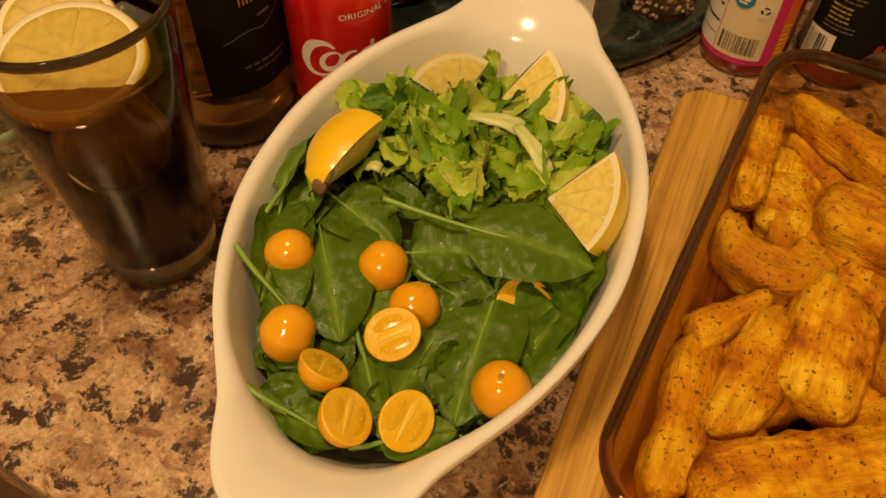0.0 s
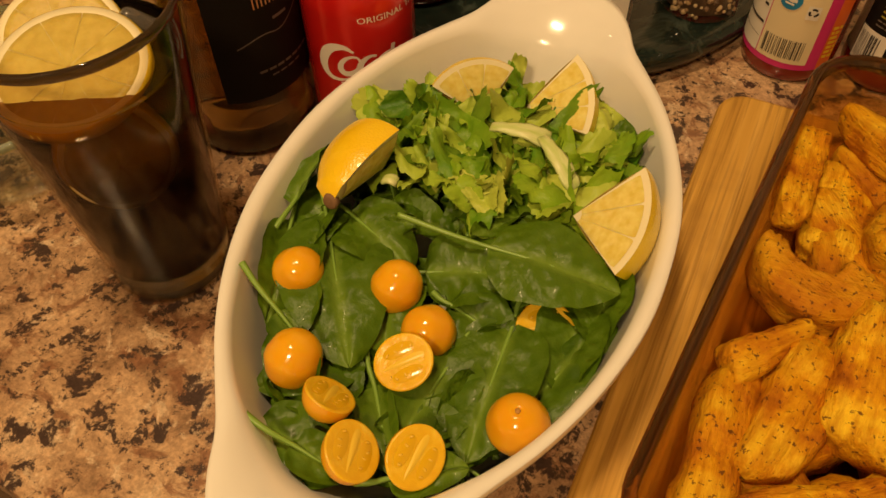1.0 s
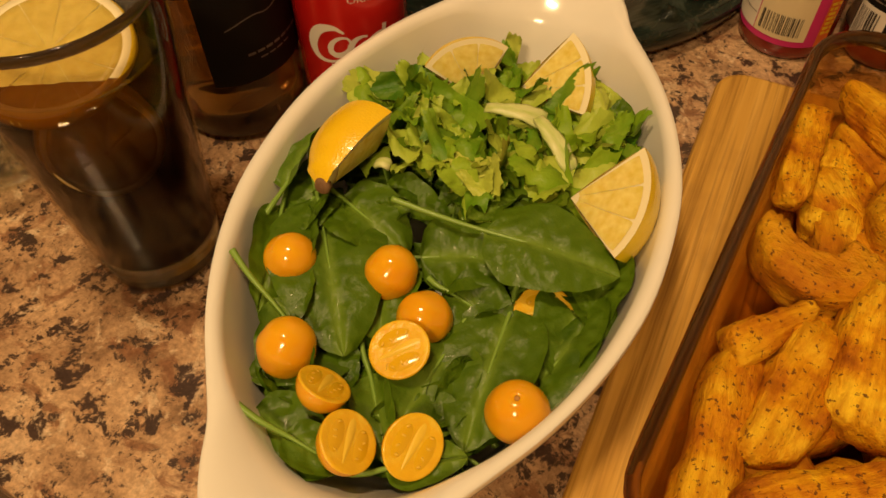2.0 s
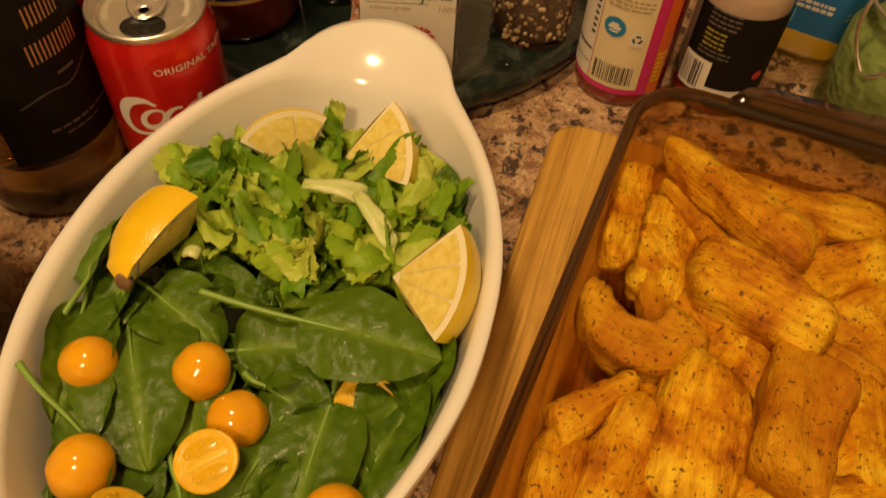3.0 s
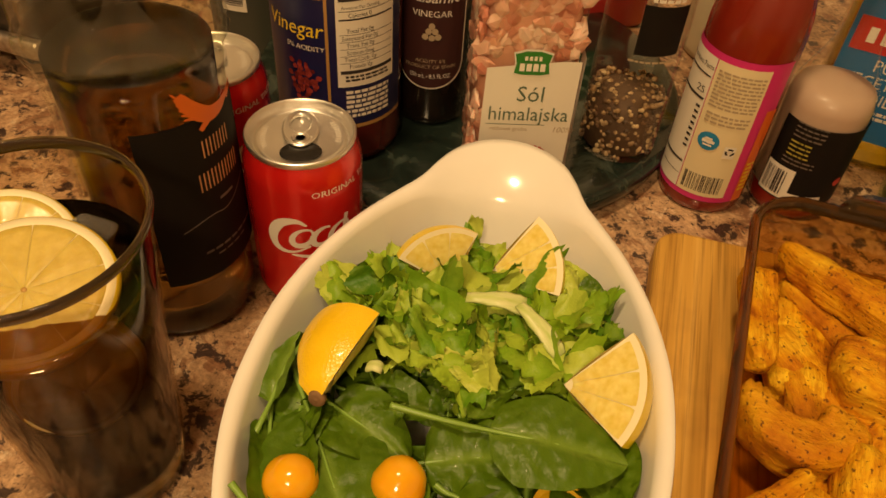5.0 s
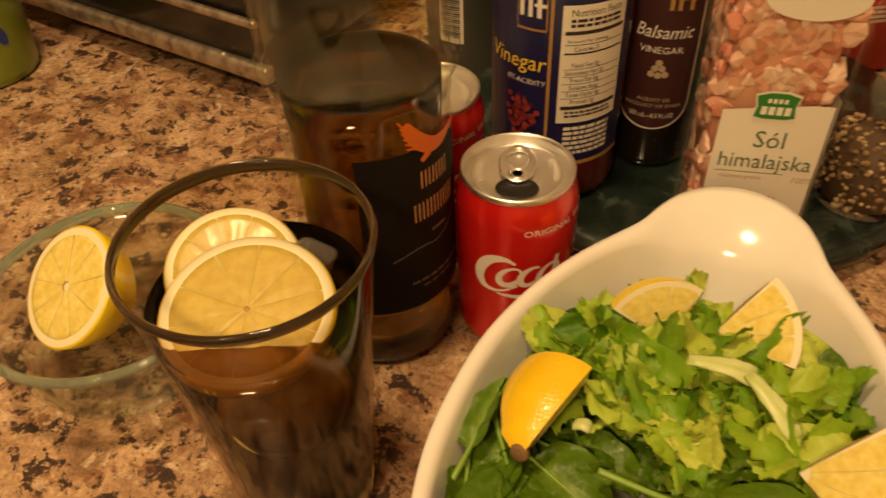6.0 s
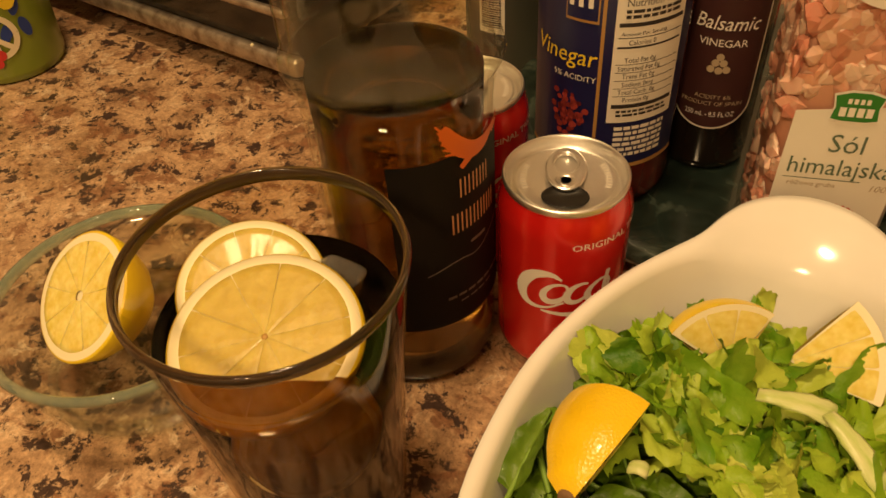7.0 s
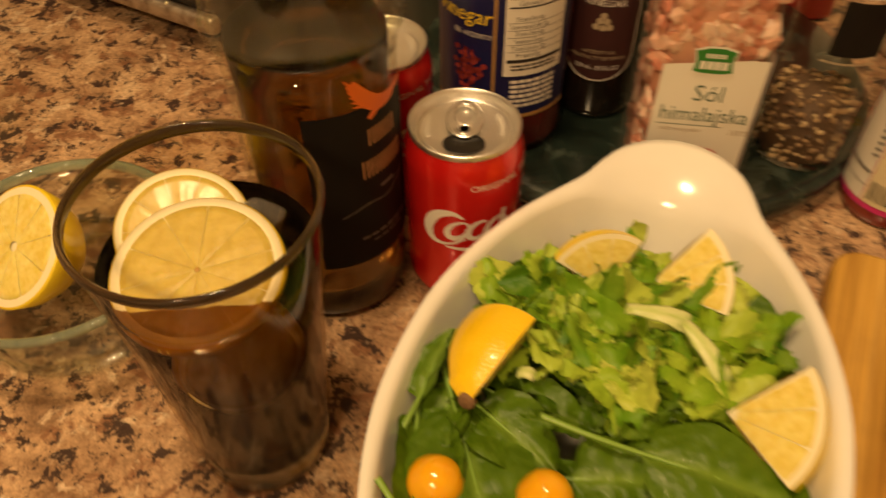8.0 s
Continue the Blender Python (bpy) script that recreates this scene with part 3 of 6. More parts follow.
for i, (x, y, z, turn, ln, wd, ht, arc, tip, lift, roll, ridged) in enumerate(WEDGES):
    single("roasted_wedge", wedge_mesh(i + 3, ln, wd, ht, arc, tip, ridged), ROAST, pose(x, y, z, 0, 0, turn) @ pose(0, 0, 0, lift, roll, 0), "golden roasted wedge dusted with paprika, lying in the tray", "food", "roasted wedges in the tray")
# the covered lower layer
rng = random.Random(5)
low = [wedge_mesh(60 + k, 0.070, 0.028, 0.018, 8 * k - 12, 0.8) for k in range(4)]
low = [part("lower_wedge", b, ROAST, None) for b in low]
for k in range(24):
    u, v = -0.057 + 0.038 * (k % 4), 0.084 - 0.034 * (k // 4)
    m = TRAY @ pose(u + rng.uniform(-0.006, 0.006), v + rng.uniform(-0.006, 0.006), 0.019, 0, rng.uniform(-8, 8), rng.uniform(-50, 50))
    if k < 4:
        ob = low[k]
        ob.name = "roasted_wedge"
        ob.matrix_world = m
    else:
        ob = new("roasted_wedge", low[k % 4].data)
        ob.matrix_world = m
    tagged(ob, "golden roasted wedge in the lower layer of the tray", "food", "roasted wedges in the tray")


# ---- drink cans ----
def can_logo(mm=0.00122):
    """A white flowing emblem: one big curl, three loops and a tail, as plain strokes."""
    bm = blob([(-2 * mm, 7 * mm), (-6 * mm, 10 * mm), (-13 * mm, 8 * mm), (-17 * mm, 0), (-15 * mm, -7 * mm), (-8 * mm, -8 * mm), (-1 * mm, -4 * mm)], lambda u: 0.0012 + 0.0042 * math.sin(math.pi * min(1, u * 1.15)) ** 2)
    for cx, w in ((-4, 4.2), (4.0, 4.0), (11.5, 4.2)):
        loop = [((cx + w * math.cos(a) + 1.6 * math.sin(a)) * mm, (0.5 + 4.6 * math.sin(a)) * mm) for a in [math.pi * (0.35 + k / 5) for k in range(11 if w > 4.1 else 9)]]
        join_into(bm, blob(loop, lambda u: 0.0012 + 0.0022 * math.sin(math.pi * u) ** 2))
    join_into(bm, blob([(-9 * mm, -9 * mm), (2 * mm, -10.5 * mm), (12 * mm, -8.5 * mm), (20 * mm, -9 * mm)], lambda u: 0.0006 + 0.0022 * math.sin(math.pi * u)))
    join_into(bm, blob([(15 * mm, 8 * mm), (13.5 * mm, 0), (15 * mm, -5 * mm), (18 * mm, -2 * mm)], lambda u: 0.0024))
    return bm


def make_can(m, front, opened, label):
    c = thing("drink_can", m, label, "can", "small red drink cans")
    h, r = 0.1010, 0.0286
    body = [(0.0225, 0.0), (0.0245, 0.0008), (0.0262, 0.004), (0.0282, 0.0085), (r, 0.012), (r, h - 0.0165), (0.0284, h - 0.0125), (0.0270, h - 0.0075), (0.0258, h - 0.0035)]
    part("body", lathe(body, 72, True), RED, c, "glossy red painted aluminium")
    rim = [(0.0258, h - 0.0036), (0.0263, h - 0.0025), (0.0264, h - 0.0008), (0.0257, h), (0.0248, h - 0.0005), (0.0243, h - 0.003), (0.0236, h - 0.0058), (0.0224, h - 0.0062), (0.0216, h - 0.0048)]
    part("rim", lathe(rim, 72), ALU, c, "bare aluminium rim")
    lid = part("lid", lathe([(0.0217, h - 0.0049), (0.0208, h - 0.0042), (0.020, h - 0.0044), (0.012, h - 0.0046), (0.001, h - 0.0045)], 64, False, True), ALU, c, "bare aluminium lid")
    # opening in front of the tab: a near-black plate stands for shade inside
    a = radians(front + 8)
    d = Vector((math.cos(a), math.sin(a), 0))
    s = Vector((-d.y, d.x, 0))
    if opened:
        pts = []
        for k in range(28):
            t = 2 * math.pi * k / 28
            p = d * (0.0118 + 0.0072 * math.cos(t)) + s * 0.0098 * math.sin(t)
            pts.append(p)
        hole = rings([[p + Vector((0, 0, h - 0.0040)) for p in pts], [p * 0.99 + Vector((0, 0, h - 0.0038)) for p in pts], [p * 0.97 + Vector((0, 0, h - 0.0040)) for p in pts]], False, True)
        part("opening", hole, DARK, lid, "drinking hole, a near-black plate for its inner shade")
    bm = bmesh.new()
    ring = lambda cx, rx, ry, z: [d * (cx + rx * math.cos(2 * math.pi * k / 32)) + s * ry * math.sin(2 * math.pi * k / 32) + Vector((0, 0, z)) for k in range(32)]
    top = h - 0.0012
    join_into(bm, rings([ring(-0.0042, 0.0140, 0.0086, top - 0.0016), ring(-0.0042, 0.0142, 0.0088, top - 0.0008), ring(-0.0042, 0.0134, 0.0080, top - 0.0004), ring(-0.0075, 0.0078, 0.0058, top - 0.0004), ring(-0.0078, 0.0070, 0.0050, top - 0.0009), ring(-0.0078, 0.0069, 0.0049, top - 0.0022)]))
    join_into(bm, rings([ring(0.0040, 0.0044, 0.0044, top - 0.0004), ring(0.0040, 0.0040, 0.0040, top + 0.0001), ring(0.0040, 0.0028, 0.0028, top - 0.0001), ring(0.0040, 0.0022, 0.0022, top - 0.0004)], False, True))
    part("pull_tab", bm, ALU, lid, "aluminium pull tab", False)
    stamps = []
    for side in (-1, 1):
        for k in range(9):
            t = a + side * radians(70 + 6 * k) + math.pi * 0.02
            w = Vector((math.cos(t), math.sin(t), 0))
            stamps.append((w * 0.0178 + Vector((0, 0, h - 0.0041)), w))
    for p, w in stamps:
        q = Vector((-w.y, w.x, 0))
        bm = bmesh.new()
        bm.faces.new([bm.verts.new(p + w * 0.0013 * i + q * 0.00035 * j + Vector((0, 0, 0.0004))) for i, j in ((-1, -1), (1, -1), (1, 1), (-1, 1))])
        part("stamped_mark", bm, WHITE, lid, "worn stamped mark")
    part("emblem", bend(can_logo(), r, front + 14, 0.0570, 0.0003), WHITE, c, "white flowing printed emblem")
    part("print", bend(lettering("ORIGINAL TASTE", 0.0048, 0, 1.15), r, front + 58, 0.0838, 0.0003), WHITE, c, "white printed words")
    return c


make_can(pose(-0.0320, 0.3800, 0.0), -98, True, "small open red soda can with white emblem beside the dish")
make_can(pose(-0.0790, 0.4450, 0.0), -98, False, "small red soda can half hidden behind the liquor bottle")


# ---- liquor bottle ----
def make_bottle():
    b = thing("liquor_bottle", pose(-0.0990, 0.3775, 0.0), "clear glass liquor bottle half full of amber spirit, black label", "bottle")
    R = 0.0372
    outer = [(0.010, 0.004), (0.028, 0.0015), (0.034, 0.0), (0.0362, 0.004), (R - 0.0004, 0.012), (R, 0.05), (R, 0.130), (R + 0.0006, 0.140), (R + 0.0016, 0.148), (R + 0.0026, 0.1535), (R + 0.0046, 0.1560), (R + 0.0054, 0.1585), (R + 0.0046, 0.1610),
             (R + 0.0028, 0.1640), (R + 0.0034, 0.195), (R + 0.0030, 0.212), (R - 0.004, 0.226), (R - 0.016, 0.242), (0.0155, 0.256), (0.0138, 0.275), (0.0142, 0.300)]
    ring = next(i for i, p in enumerate(outer) if p[1] > 0.1600)
    part("glass", lathe(outer[:ring + 1], 72, True), BOTTLE_GLASS, b, "thick clear bottle glass")
    part("shoulder", lathe(outer[ring:], 72), SHOULDER_GLASS, b, "clear moulded bottle shoulder and neck")
    part("inner_wall", lathe([(r - 0.0035, z) for r, z in outer[ring - 2:-2]], 72), SHOULDER_GLASS, b, "inner face of the clear glass")
    part("base", lathe([(0.034, 0.0006), (0.0358, 0.005), (0.0350, 0.0085), (0.020, 0.0105), (0.004, 0.0125)], 64, True, True), mat("bottle_base_glass", (0.22, 0.09, 0.03), 0.03, trans=0.9), b, "heavy glass base")
    part("spirit", lathe([(0.003, 0.0130), (0.020, 0.0112), (0.0335, 0.0100), (R - 0.0040, 0.018), (R - 0.0036, 0.130), (R - 0.0030, 0.1500), (R - 0.0045, 0.1492), (0.004, 0.1492)], 64, True, True), PISCO, b, "amber spirit to about half height")
    part("cap", lathe([(0.0150, 0.286), (0.0156, 0.288), (0.0156, 0.318), (0.0148, 0.320), (0.002, 0.320)], 40, False, True), BLACK, b, "black screw cap")
    F = -36
    part("label", patch(R, F - 52, F + 46, 0.040, 0.1300, 0.0005), BLACK_LABEL, b, "matt black paper label")
    # spread-winged bird drawn as a plain silhouette
    mm = 0.00125
    bird = blob([(-11 * mm, 9 * mm), (-8 * mm, 3 * mm), (-2 * mm, -3 * mm), (4 * mm, -3.4 * mm), (9 * mm, -1.2 * mm), (14 * mm, 1.5 * mm)], lambda u: 0.0012 + 0.0062 * math.sin(math.pi * min(1, u * 1.1 + 0.08)) ** 1.0)
    for k in range(6):
        join_into(bird, blob([((-6 + 0.7 * k) * mm, (1.6 - 1.1 * k) * mm), ((-9.5 + 0.3 * k) * mm, (5.6 - 1.3 * k) * mm), ((-13 + 0.5 * k) * mm, (10.5 - 2.2 * k) * mm)], lambda u: 0.0020 * (1 - 0.7 * u)))
        join_into(bird, blob([((8 + 0.6 * k) * mm, -1 * mm), ((10.5 + 0.8 * k) * mm, (-3.6 + 0.6 * k) * mm)], lambda u: 0.0014 * (1 - 0.6 * u)))
    join_into(bird, blob([(-1 * mm, -4 * mm), (-5.5 * mm, -7.2 * mm)], lambda u: 0.0040 * (1 - 0.4 * u)))
    mm = 0.001
    part("bird_emblem", bend(bird, R, F + 2, 0.1330, 0.0018), ORANGE, b, "orange bird silhouette print")
    copper = mat("copper_print", (0.62, 0.30, 0.14), 0.4)
    for many, y, tall in ((4, 4.6, 9.0), (6, -12.0, 10.0)):
        for k in range(many):
            x = (k - (many - 1) / 2) * 4.3
            for dx in (-1.1, 1.1):
                part("name_stroke", bend(bars([((x + dx) * mm, y * mm, 0.75 * mm, tall * mm)], 1), R, F + 3, 0.1090, 0.0010), copper, b, "copper printed stroke")
    for x, y, w, h in [(1, 0, 9, 1.6)] + [(-14 + 5 * k, -27, 4, 1.5) for k in range(7)] + [(-8 + 5 * k, -31, 4, 1.0) for k in range(4)]:
        part("print_bar", bend(bars([(x * mm, y * mm, w * mm, h * mm)], 2), R, F + 3, 0.0835, 0.0010), GREY_INK, b)
    part("mountain_line", bend(blob([(-22 * mm, -5 * mm), (-8 * mm, 0), (2 * mm, -3 * mm), (14 * mm, 4 * mm), (26 * mm, 10 * mm)], lambda u: 0.0007), R, F, 0.078, 0.0010), GREY_INK, b)
    part("glass_knob", lathe([(0.0066, 0.0), (0.0064, 0.0012), (0.0052, 0.0028), (0.0028, 0.0036), (0.0005, 0.0038)], 24, False, True), CLEAR, b, "moulded round glass boss").matrix_basis = pose(0, 0, 0.176, 0, 0, F - 52) @ pose(R + 0.0040, 0, 0, 0, 90, 0)
    return b


make_bottle()


# ---- tall drink ----
GLASS_X, GLASS_Y = -0.1185, 0.2710


def make_drink():
    at = pose(GLASS_X, GLASS_Y, 0.0)
    g = thing("drinking_glass", at, "tall smoky tapered drinking glass filled with cola, ice and lemon slices", "glass")
    # radius at height: tapered
    part("wall", lathe([(0.0265, 0.0), (0.0285, 0.0012), (0.0292, 0.006), (0.0318, 0.04), (0.0366, 0.10), (0.0418, 0.1475)], 72, True), SMOKE, g, "thin smoky glass")
    part("rim", lathe([(0.0416, 0.1464), (0.0428, 0.1484), (0.0430, 0.1499), (0.0425, 0.1511), (0.0417, 0.1515), (0.0408, 0.1508), (0.0405, 0.1494), (0.0407, 0.1468)], 72), SMOKE_RIM, g, "dark thick rounded rim")
    part("base", lathe([(0.0262, 0.0008), (0.0280, 0.003), (0.0284, 0.013), (0.024, 0.0155), (0.004, 0.0145)], 48, True, True), mat("glass_base", (0.70, 0.62, 0.52), 0.03, trans=0.95), g, "thick glass base")
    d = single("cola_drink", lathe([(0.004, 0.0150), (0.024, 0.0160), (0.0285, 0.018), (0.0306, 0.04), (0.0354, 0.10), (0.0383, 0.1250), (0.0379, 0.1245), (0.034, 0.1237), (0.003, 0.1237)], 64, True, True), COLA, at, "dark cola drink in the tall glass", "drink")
    rng = random.Random(2)
    for x, y, z, sz in ((0.006, 0.015, 0.105, 0.020), (-0.010, 0.006, 0.088, 0.021), (0.014, -0.004, 0.082, 0.019), (0.013, 0.020, 0.1205, 0.016)):
        bm = box(sz, sz, sz, sz * 0.22, segs=3)
        for v in bm.verts:
            v.co += noise.noise_vector(v.co * 90 + Vector((x, y, z)) * 300) * 0.0012
        single("ice_cube", bm, ICE, at @ pose(x, y, z, rng.uniform(0, 60), rng.uniform(0, 60), rng.uniform(0, 90)), "clear ice cube floating in the cola", "ice cube", "ice in the drink")


make_drink()


def lemon_slice(m, r, thick, label, group, arc=360.0):
    """A round lemon slice: rind, pith, segments."""
    t = thing("lemon_slice", m, label, "lemon slice", group)
    rng = random.Random(int(r * 1e6))
    h = thick / 2
    part("rind", lathe([(r * 0.965, -h), (r * 0.992, -h * 0.7), (r, 0), (r * 0.992, h * 0.7), (r * 0.965, h)], 64), RIND, t, "yellow rind")
    part("pith", lathe([(0.0005, -h * 0.94), (r * 0.967, -h * 0.96), (r * 0.967, h * 0.96), (r * 0.85, h * 0.93), (0.0005, h * 0.90)], 64, True, True), PITH, t, "pale pith ring")
    n = 10
    for k in range(n):
        a0, a1 = 2 * math.pi * (k + 0.004) / n, 2 * math.pi * (k + 0.996) / n
        for sgn in (1, -1):
            loops = []
            for q, rr in enumerate((0.03, 0.3, 0.55, 0.76, 0.855, 0.875)):
                row = []
                for i in range(7):
                    u = i / 6
                    a = a0 + (a1 - a0) * (0.5 + (u - 0.5) * (1.0 if q < 4 else (0.985 if q == 4 else 0.955)))
                    zz = sgn * (h * 0.98 + 0.00012 * math.sin(math.pi * u) + (0.0002 * noise.noise(Vector((rr * 30, a * 9, k)))) - (0.0012 if q == 5 else 0))
                    row.append((r * rr * math.cos(a), r * rr * math.sin(a), zz))
                loops.append(row)
            part("segment", rings(loops, wrap=False), CITRUS_WET, t)
    part("core", lathe([(r * 0.035, -h * 1.0), (r * 0.035, h * 1.02), (r * 0.01, h * 1.03)], 12, True, True), mat("lemon_core", (0.45, 0.26, 0.06), 0.5), t, "brown core")
    return t


lemon_slice(pose(-0.1200, 0.2630, 0.1240, 13, -3, 20), 0.0300, 0.0062, "round lemon slice floating on the cola, half sunk", "lemon slices in the drink")
lemon_slice(pose(-0.1310, 0.2840, 0.1225, 24, 4, 12), 0.0245, 0.0070, "lemon slice leaning behind the other in the cola", "lemon slices in the drink")
lemon_slice(pose(-0.1090, 0.2500, 0.0930, 74, 10, 25), 0.0215, 0.0060, "lemon slice sunk upright deep in the cola", "lemon slices in the drink")


# ---- glass bowl with lemon halves ----
def make_glass_bowl():
    t = thing("glass_bowl", pose(-0.2300, 0.3450, 0.0), "clear round glass bowl with a greenish rim holding a lemon half", "bowl")
    out = [(0.046, 0.0), (0.0475, 0.0015), (0.0500, 0.006), (0.0545, 0.020), (0.0590, 0.036), (0.0612, 0.046)]
    inn = [(0.0575, 0.046), (0.0555, 0.036), (0.0510, 0.020), (0.0460, 0.008), (0.040, 0.0052), (0.004, 0.0050)]
    part("body", lathe(out + inn, 72, True, True), GREENISH, t, "clear pressed glass")
    part("foot_ring", lathe([(0.0440, 0.0052), (0.0478, 0.0040), (0.0488, 0.0062), (0.0470, 0.0080), (0.0440, 0.0066)], 64), GREENISH, t, "thick glass foot ring")
    part("rim", lathe([(0.0612, 0.046), (0.0624, 0.0475), (0.0618, 0.0495), (0.0600, 0.0502), (0.0582, 0.0494), (0.0575, 0.046)], 72), GREEN_RIM, t, "greenish rounded glass rim")


make_glass_bowl()


def lemon_half(m, r, label):
    t = thing("lemon_half", m, label, "lemon", "cut lemons in the glass bowl")
    prof = [(r * 0.02, -r * 1.18), (r * 0.10, -r * 1.15), (r * 0.22, -r * 1.05), (r * 0.50, -r * 0.88), (r * 0.76, -r * 0.62), (r * 0.93, -r * 0.32), (r, 0), (r * 0.985, 0.0006), (r * 0.96, 0.001)]
    part("rind", lathe(prof, 56, True), RIND, t, "yellow dimpled rind")
    part("pith", lathe([(r * 0.97, 0.0008), (r * 0.85, 0.0012), (0.001, 0.0008)], 56, False, True), PITH, t, "pale pith")
    n = 9
    for k in range(n):
        a0, a1 = 2 * math.pi * (k + 0.006) / n, 2 * math.pi * (k + 0.994) / n
        loops = []
        for q, rr in enumerate((0.08, 0.3, 0.55, 0.75, 0.83, 0.85)):
            row = []
            for i in range(7):
                a = a0 + (a1 - a0) * (0.5 + (i / 6 - 0.5) * (1.0 if q < 4 else (0.985 if q == 4 else 0.955)))
                row.append((r * rr * math.cos(a), r * rr * math.sin(a), 0.0016 + 0.0002 * math.sin(math.pi * i / 6) - (0.0012 if q == 5 else 0)))
            loops.append(row)
        part("segment", rings(loops, wrap=False), CITRUS, t)
    return t


def facing(x, y, z, normal):
    return Matrix.Translation((x, y, z)) @ Vector(normal).to_track_quat("Z", "Y").to_matrix().to_4x4()


lemon_half(facing(-0.2415, 0.3350, 0.0560, (-0.40, -0.52, 0.75)), 0.0300, "cut lemon half resting on its side in the glass bowl")
# second half is added for the first one's rind seen refracted through the bowl
lemon_half(facing(-0.1960, 0.3640, 0.0480, (-0.75, 0.1, 0.65)), 0.0270, "added lemon half for the other's rind refracted in the glass bowl")


# ---- turntable and its bottles ----
turntable = thing("turntable", pose(0.080, 0.550, 0.0), "dark green marble turntable standing on the countertop", "turntable")
part("marble_disc", lathe([(0.10, 0.006), (0.146, 0.0065), (0.149, 0.0085), (0.1500, 0.013), (0.149, 0.0178), (0.1465, 0.0196), (0.12, 0.020), (0.002, 0.020)], 128, True, True), MARBLE, turntable, "polished dark green marble")
part("foot", lathe([(0.060, 0.0), (0.062, 0.001), (0.062, 0.0052), (0.060, 0.0058)], 48, True, True), BLACK, turntable, "low black turning foot")
TOP = 0.0202


def make_salt_jar():
    S = 0.0285
    t = thing("salt_jar", pose(0.0870, 0.4430, TOP - 0.0, 0, 0, -6), "square clear jar of coarse pink salt with a white label", "jar")
    part("jar", squarish([(S * 0.86, 0.0), (S * 0.97, 0.002), (S, 0.006), (S, 0.150), (S * 0.96, 0.162), (S * 0.80, 0.172), (S * 0.66, 0.176), (S * 0.66, 0.182)], 5.0, 64, True), CLEAR, t, "clear square jar")
    part("cap", lathe([(0.0225, 0.176), (0.0232, 0.178), (0.0232, 0.204), (0.0215, 0.207), (0.002, 0.207)], 40, True, True), BLACK, t, "black grinder cap")
    core = squarish([(S * 0.80, 0.002), (S * 0.90, 0.004), (S * 0.90, 0.156), (S * 0.76, 0.164)], 5.0, 40, True, True)
    salt = part("salt", core, mat("pink_salt", (0.72, 0.38, 0.27), 0.5), t, "coarse pink salt")
    rng = random.Random(11)
    grains = []
    for k in range(5):
        bm = bmesh.new()
        bmesh.ops.create_icosphere(bm, subdivisions=1, radius=0.0056)
        for v in bm.verts:
            v.co = Vector((v.co.x * rng.uniform(0.7, 1.3), v.co.y * rng.uniform(0.25, 0.45), v.co.z * rng.uniform(0.7, 1.3)))
        me = bpy.data.meshes.new("salt_grain")
        bm.to_mesh(me)
        bm.free()
        me.materials.append(SALT)
        grains.append(me)
    for side, many in ((0, 150), (1, 20), (2, 10), (3, 115)):
        for k in range(many):
            x, z = rng.uniform(-0.025, 0.025), rng.uniform(0.006, 0.156)
            if side == 0 and z < 0.094 and x > -0.020:
                z = rng.uniform(0.096, 0.156)
            ob = new("salt_grain", grains[k % 5])
            ob.parent = salt
            ob.matrix_basis = pose(0, 0, 0, 0, 0, 90 * side) @ pose(x, -S * 0.885, z, rng.uniform(-22, 22), rng.uniform(0, 360), rng.uniform(-22, 22))
    y = -S - 0.0006
    flat = bmesh.new()
    flat.faces.new([flat.verts.new((a, b, 0)) for a, b in ((-0.0225, 0.004), (0.0270, 0.004), (0.0270, 0.0940), (0.018, 0.0940), (-0.0215, 0.0890))])
    label = part("label", stand(flat, y, 0, 0), PAPER, t, "white paper label")
    side = bmesh.new()
    side.faces.new([side.verts.new((S + 0.0006, a, b)) for a, b in ((-0.0270, 0.004), (-0.016, 0.004), (-0.016, 0.0955), (-0.0270, 0.0955))])
    part("label_wrap", side, PAPER, t, "white paper label")
    badge = bmesh.new()
    badge.faces.new([badge.verts.new((a * 0.001, b * 0.001, 0)) for a, b in ((-10, -6.5), (-5, -7.6), (5, -7.6), (10, -6.5), (9, 0), (10.2, 6), (4, 8), (-4, 8), (-10.2, 6), (-9, 0))])
    part("badge_edge", stand(badge, y - 0.0003, 0.0015, 0.0925), WHITE, label, "white badge border")
    badge = bmesh.new()
    badge.faces.new([badge.verts.new((a * 0.00092, b * 0.00088, 0)) for a, b in ((-10, -6.5), (-5, -7.6), (5, -7.6), (10, -6.5), (9, 0), (10.2, 6), (4, 8), (-4, 8), (-10.2, 6), (-9, 0))])
    part("badge", stand(badge, y - 0.0006, 0.0015, 0.0925), GREEN_PRINT, label, "green badge")
    for mark in [(-3.6e-3 + 2.4e-3 * k, 2.6e-3, 1.5e-3, 2.4e-3) for k in range(4)] + [(-5.2e-3 + 3.5e-3 * k, -2.6e-3, 2.6e-3, 4.4e-3) for k in range(4)]:
        part("badge_mark", stand(bars([mark], 1), y - 0.0009, 0.0015, 0.0930), WHITE, label)
    part("lettering", stand(lettering("Sól", 0.0135, 0, 0.92), y - 0.0004, 0.0030, 0.0735), GREEN_INK, label, "green-grey lettering")
    part("lettering", stand(lettering("himalajska", 0.0125, 0, 0.86), y - 0.0004, 0.0032, 0.0610), GREEN_INK, label, "green-grey lettering")
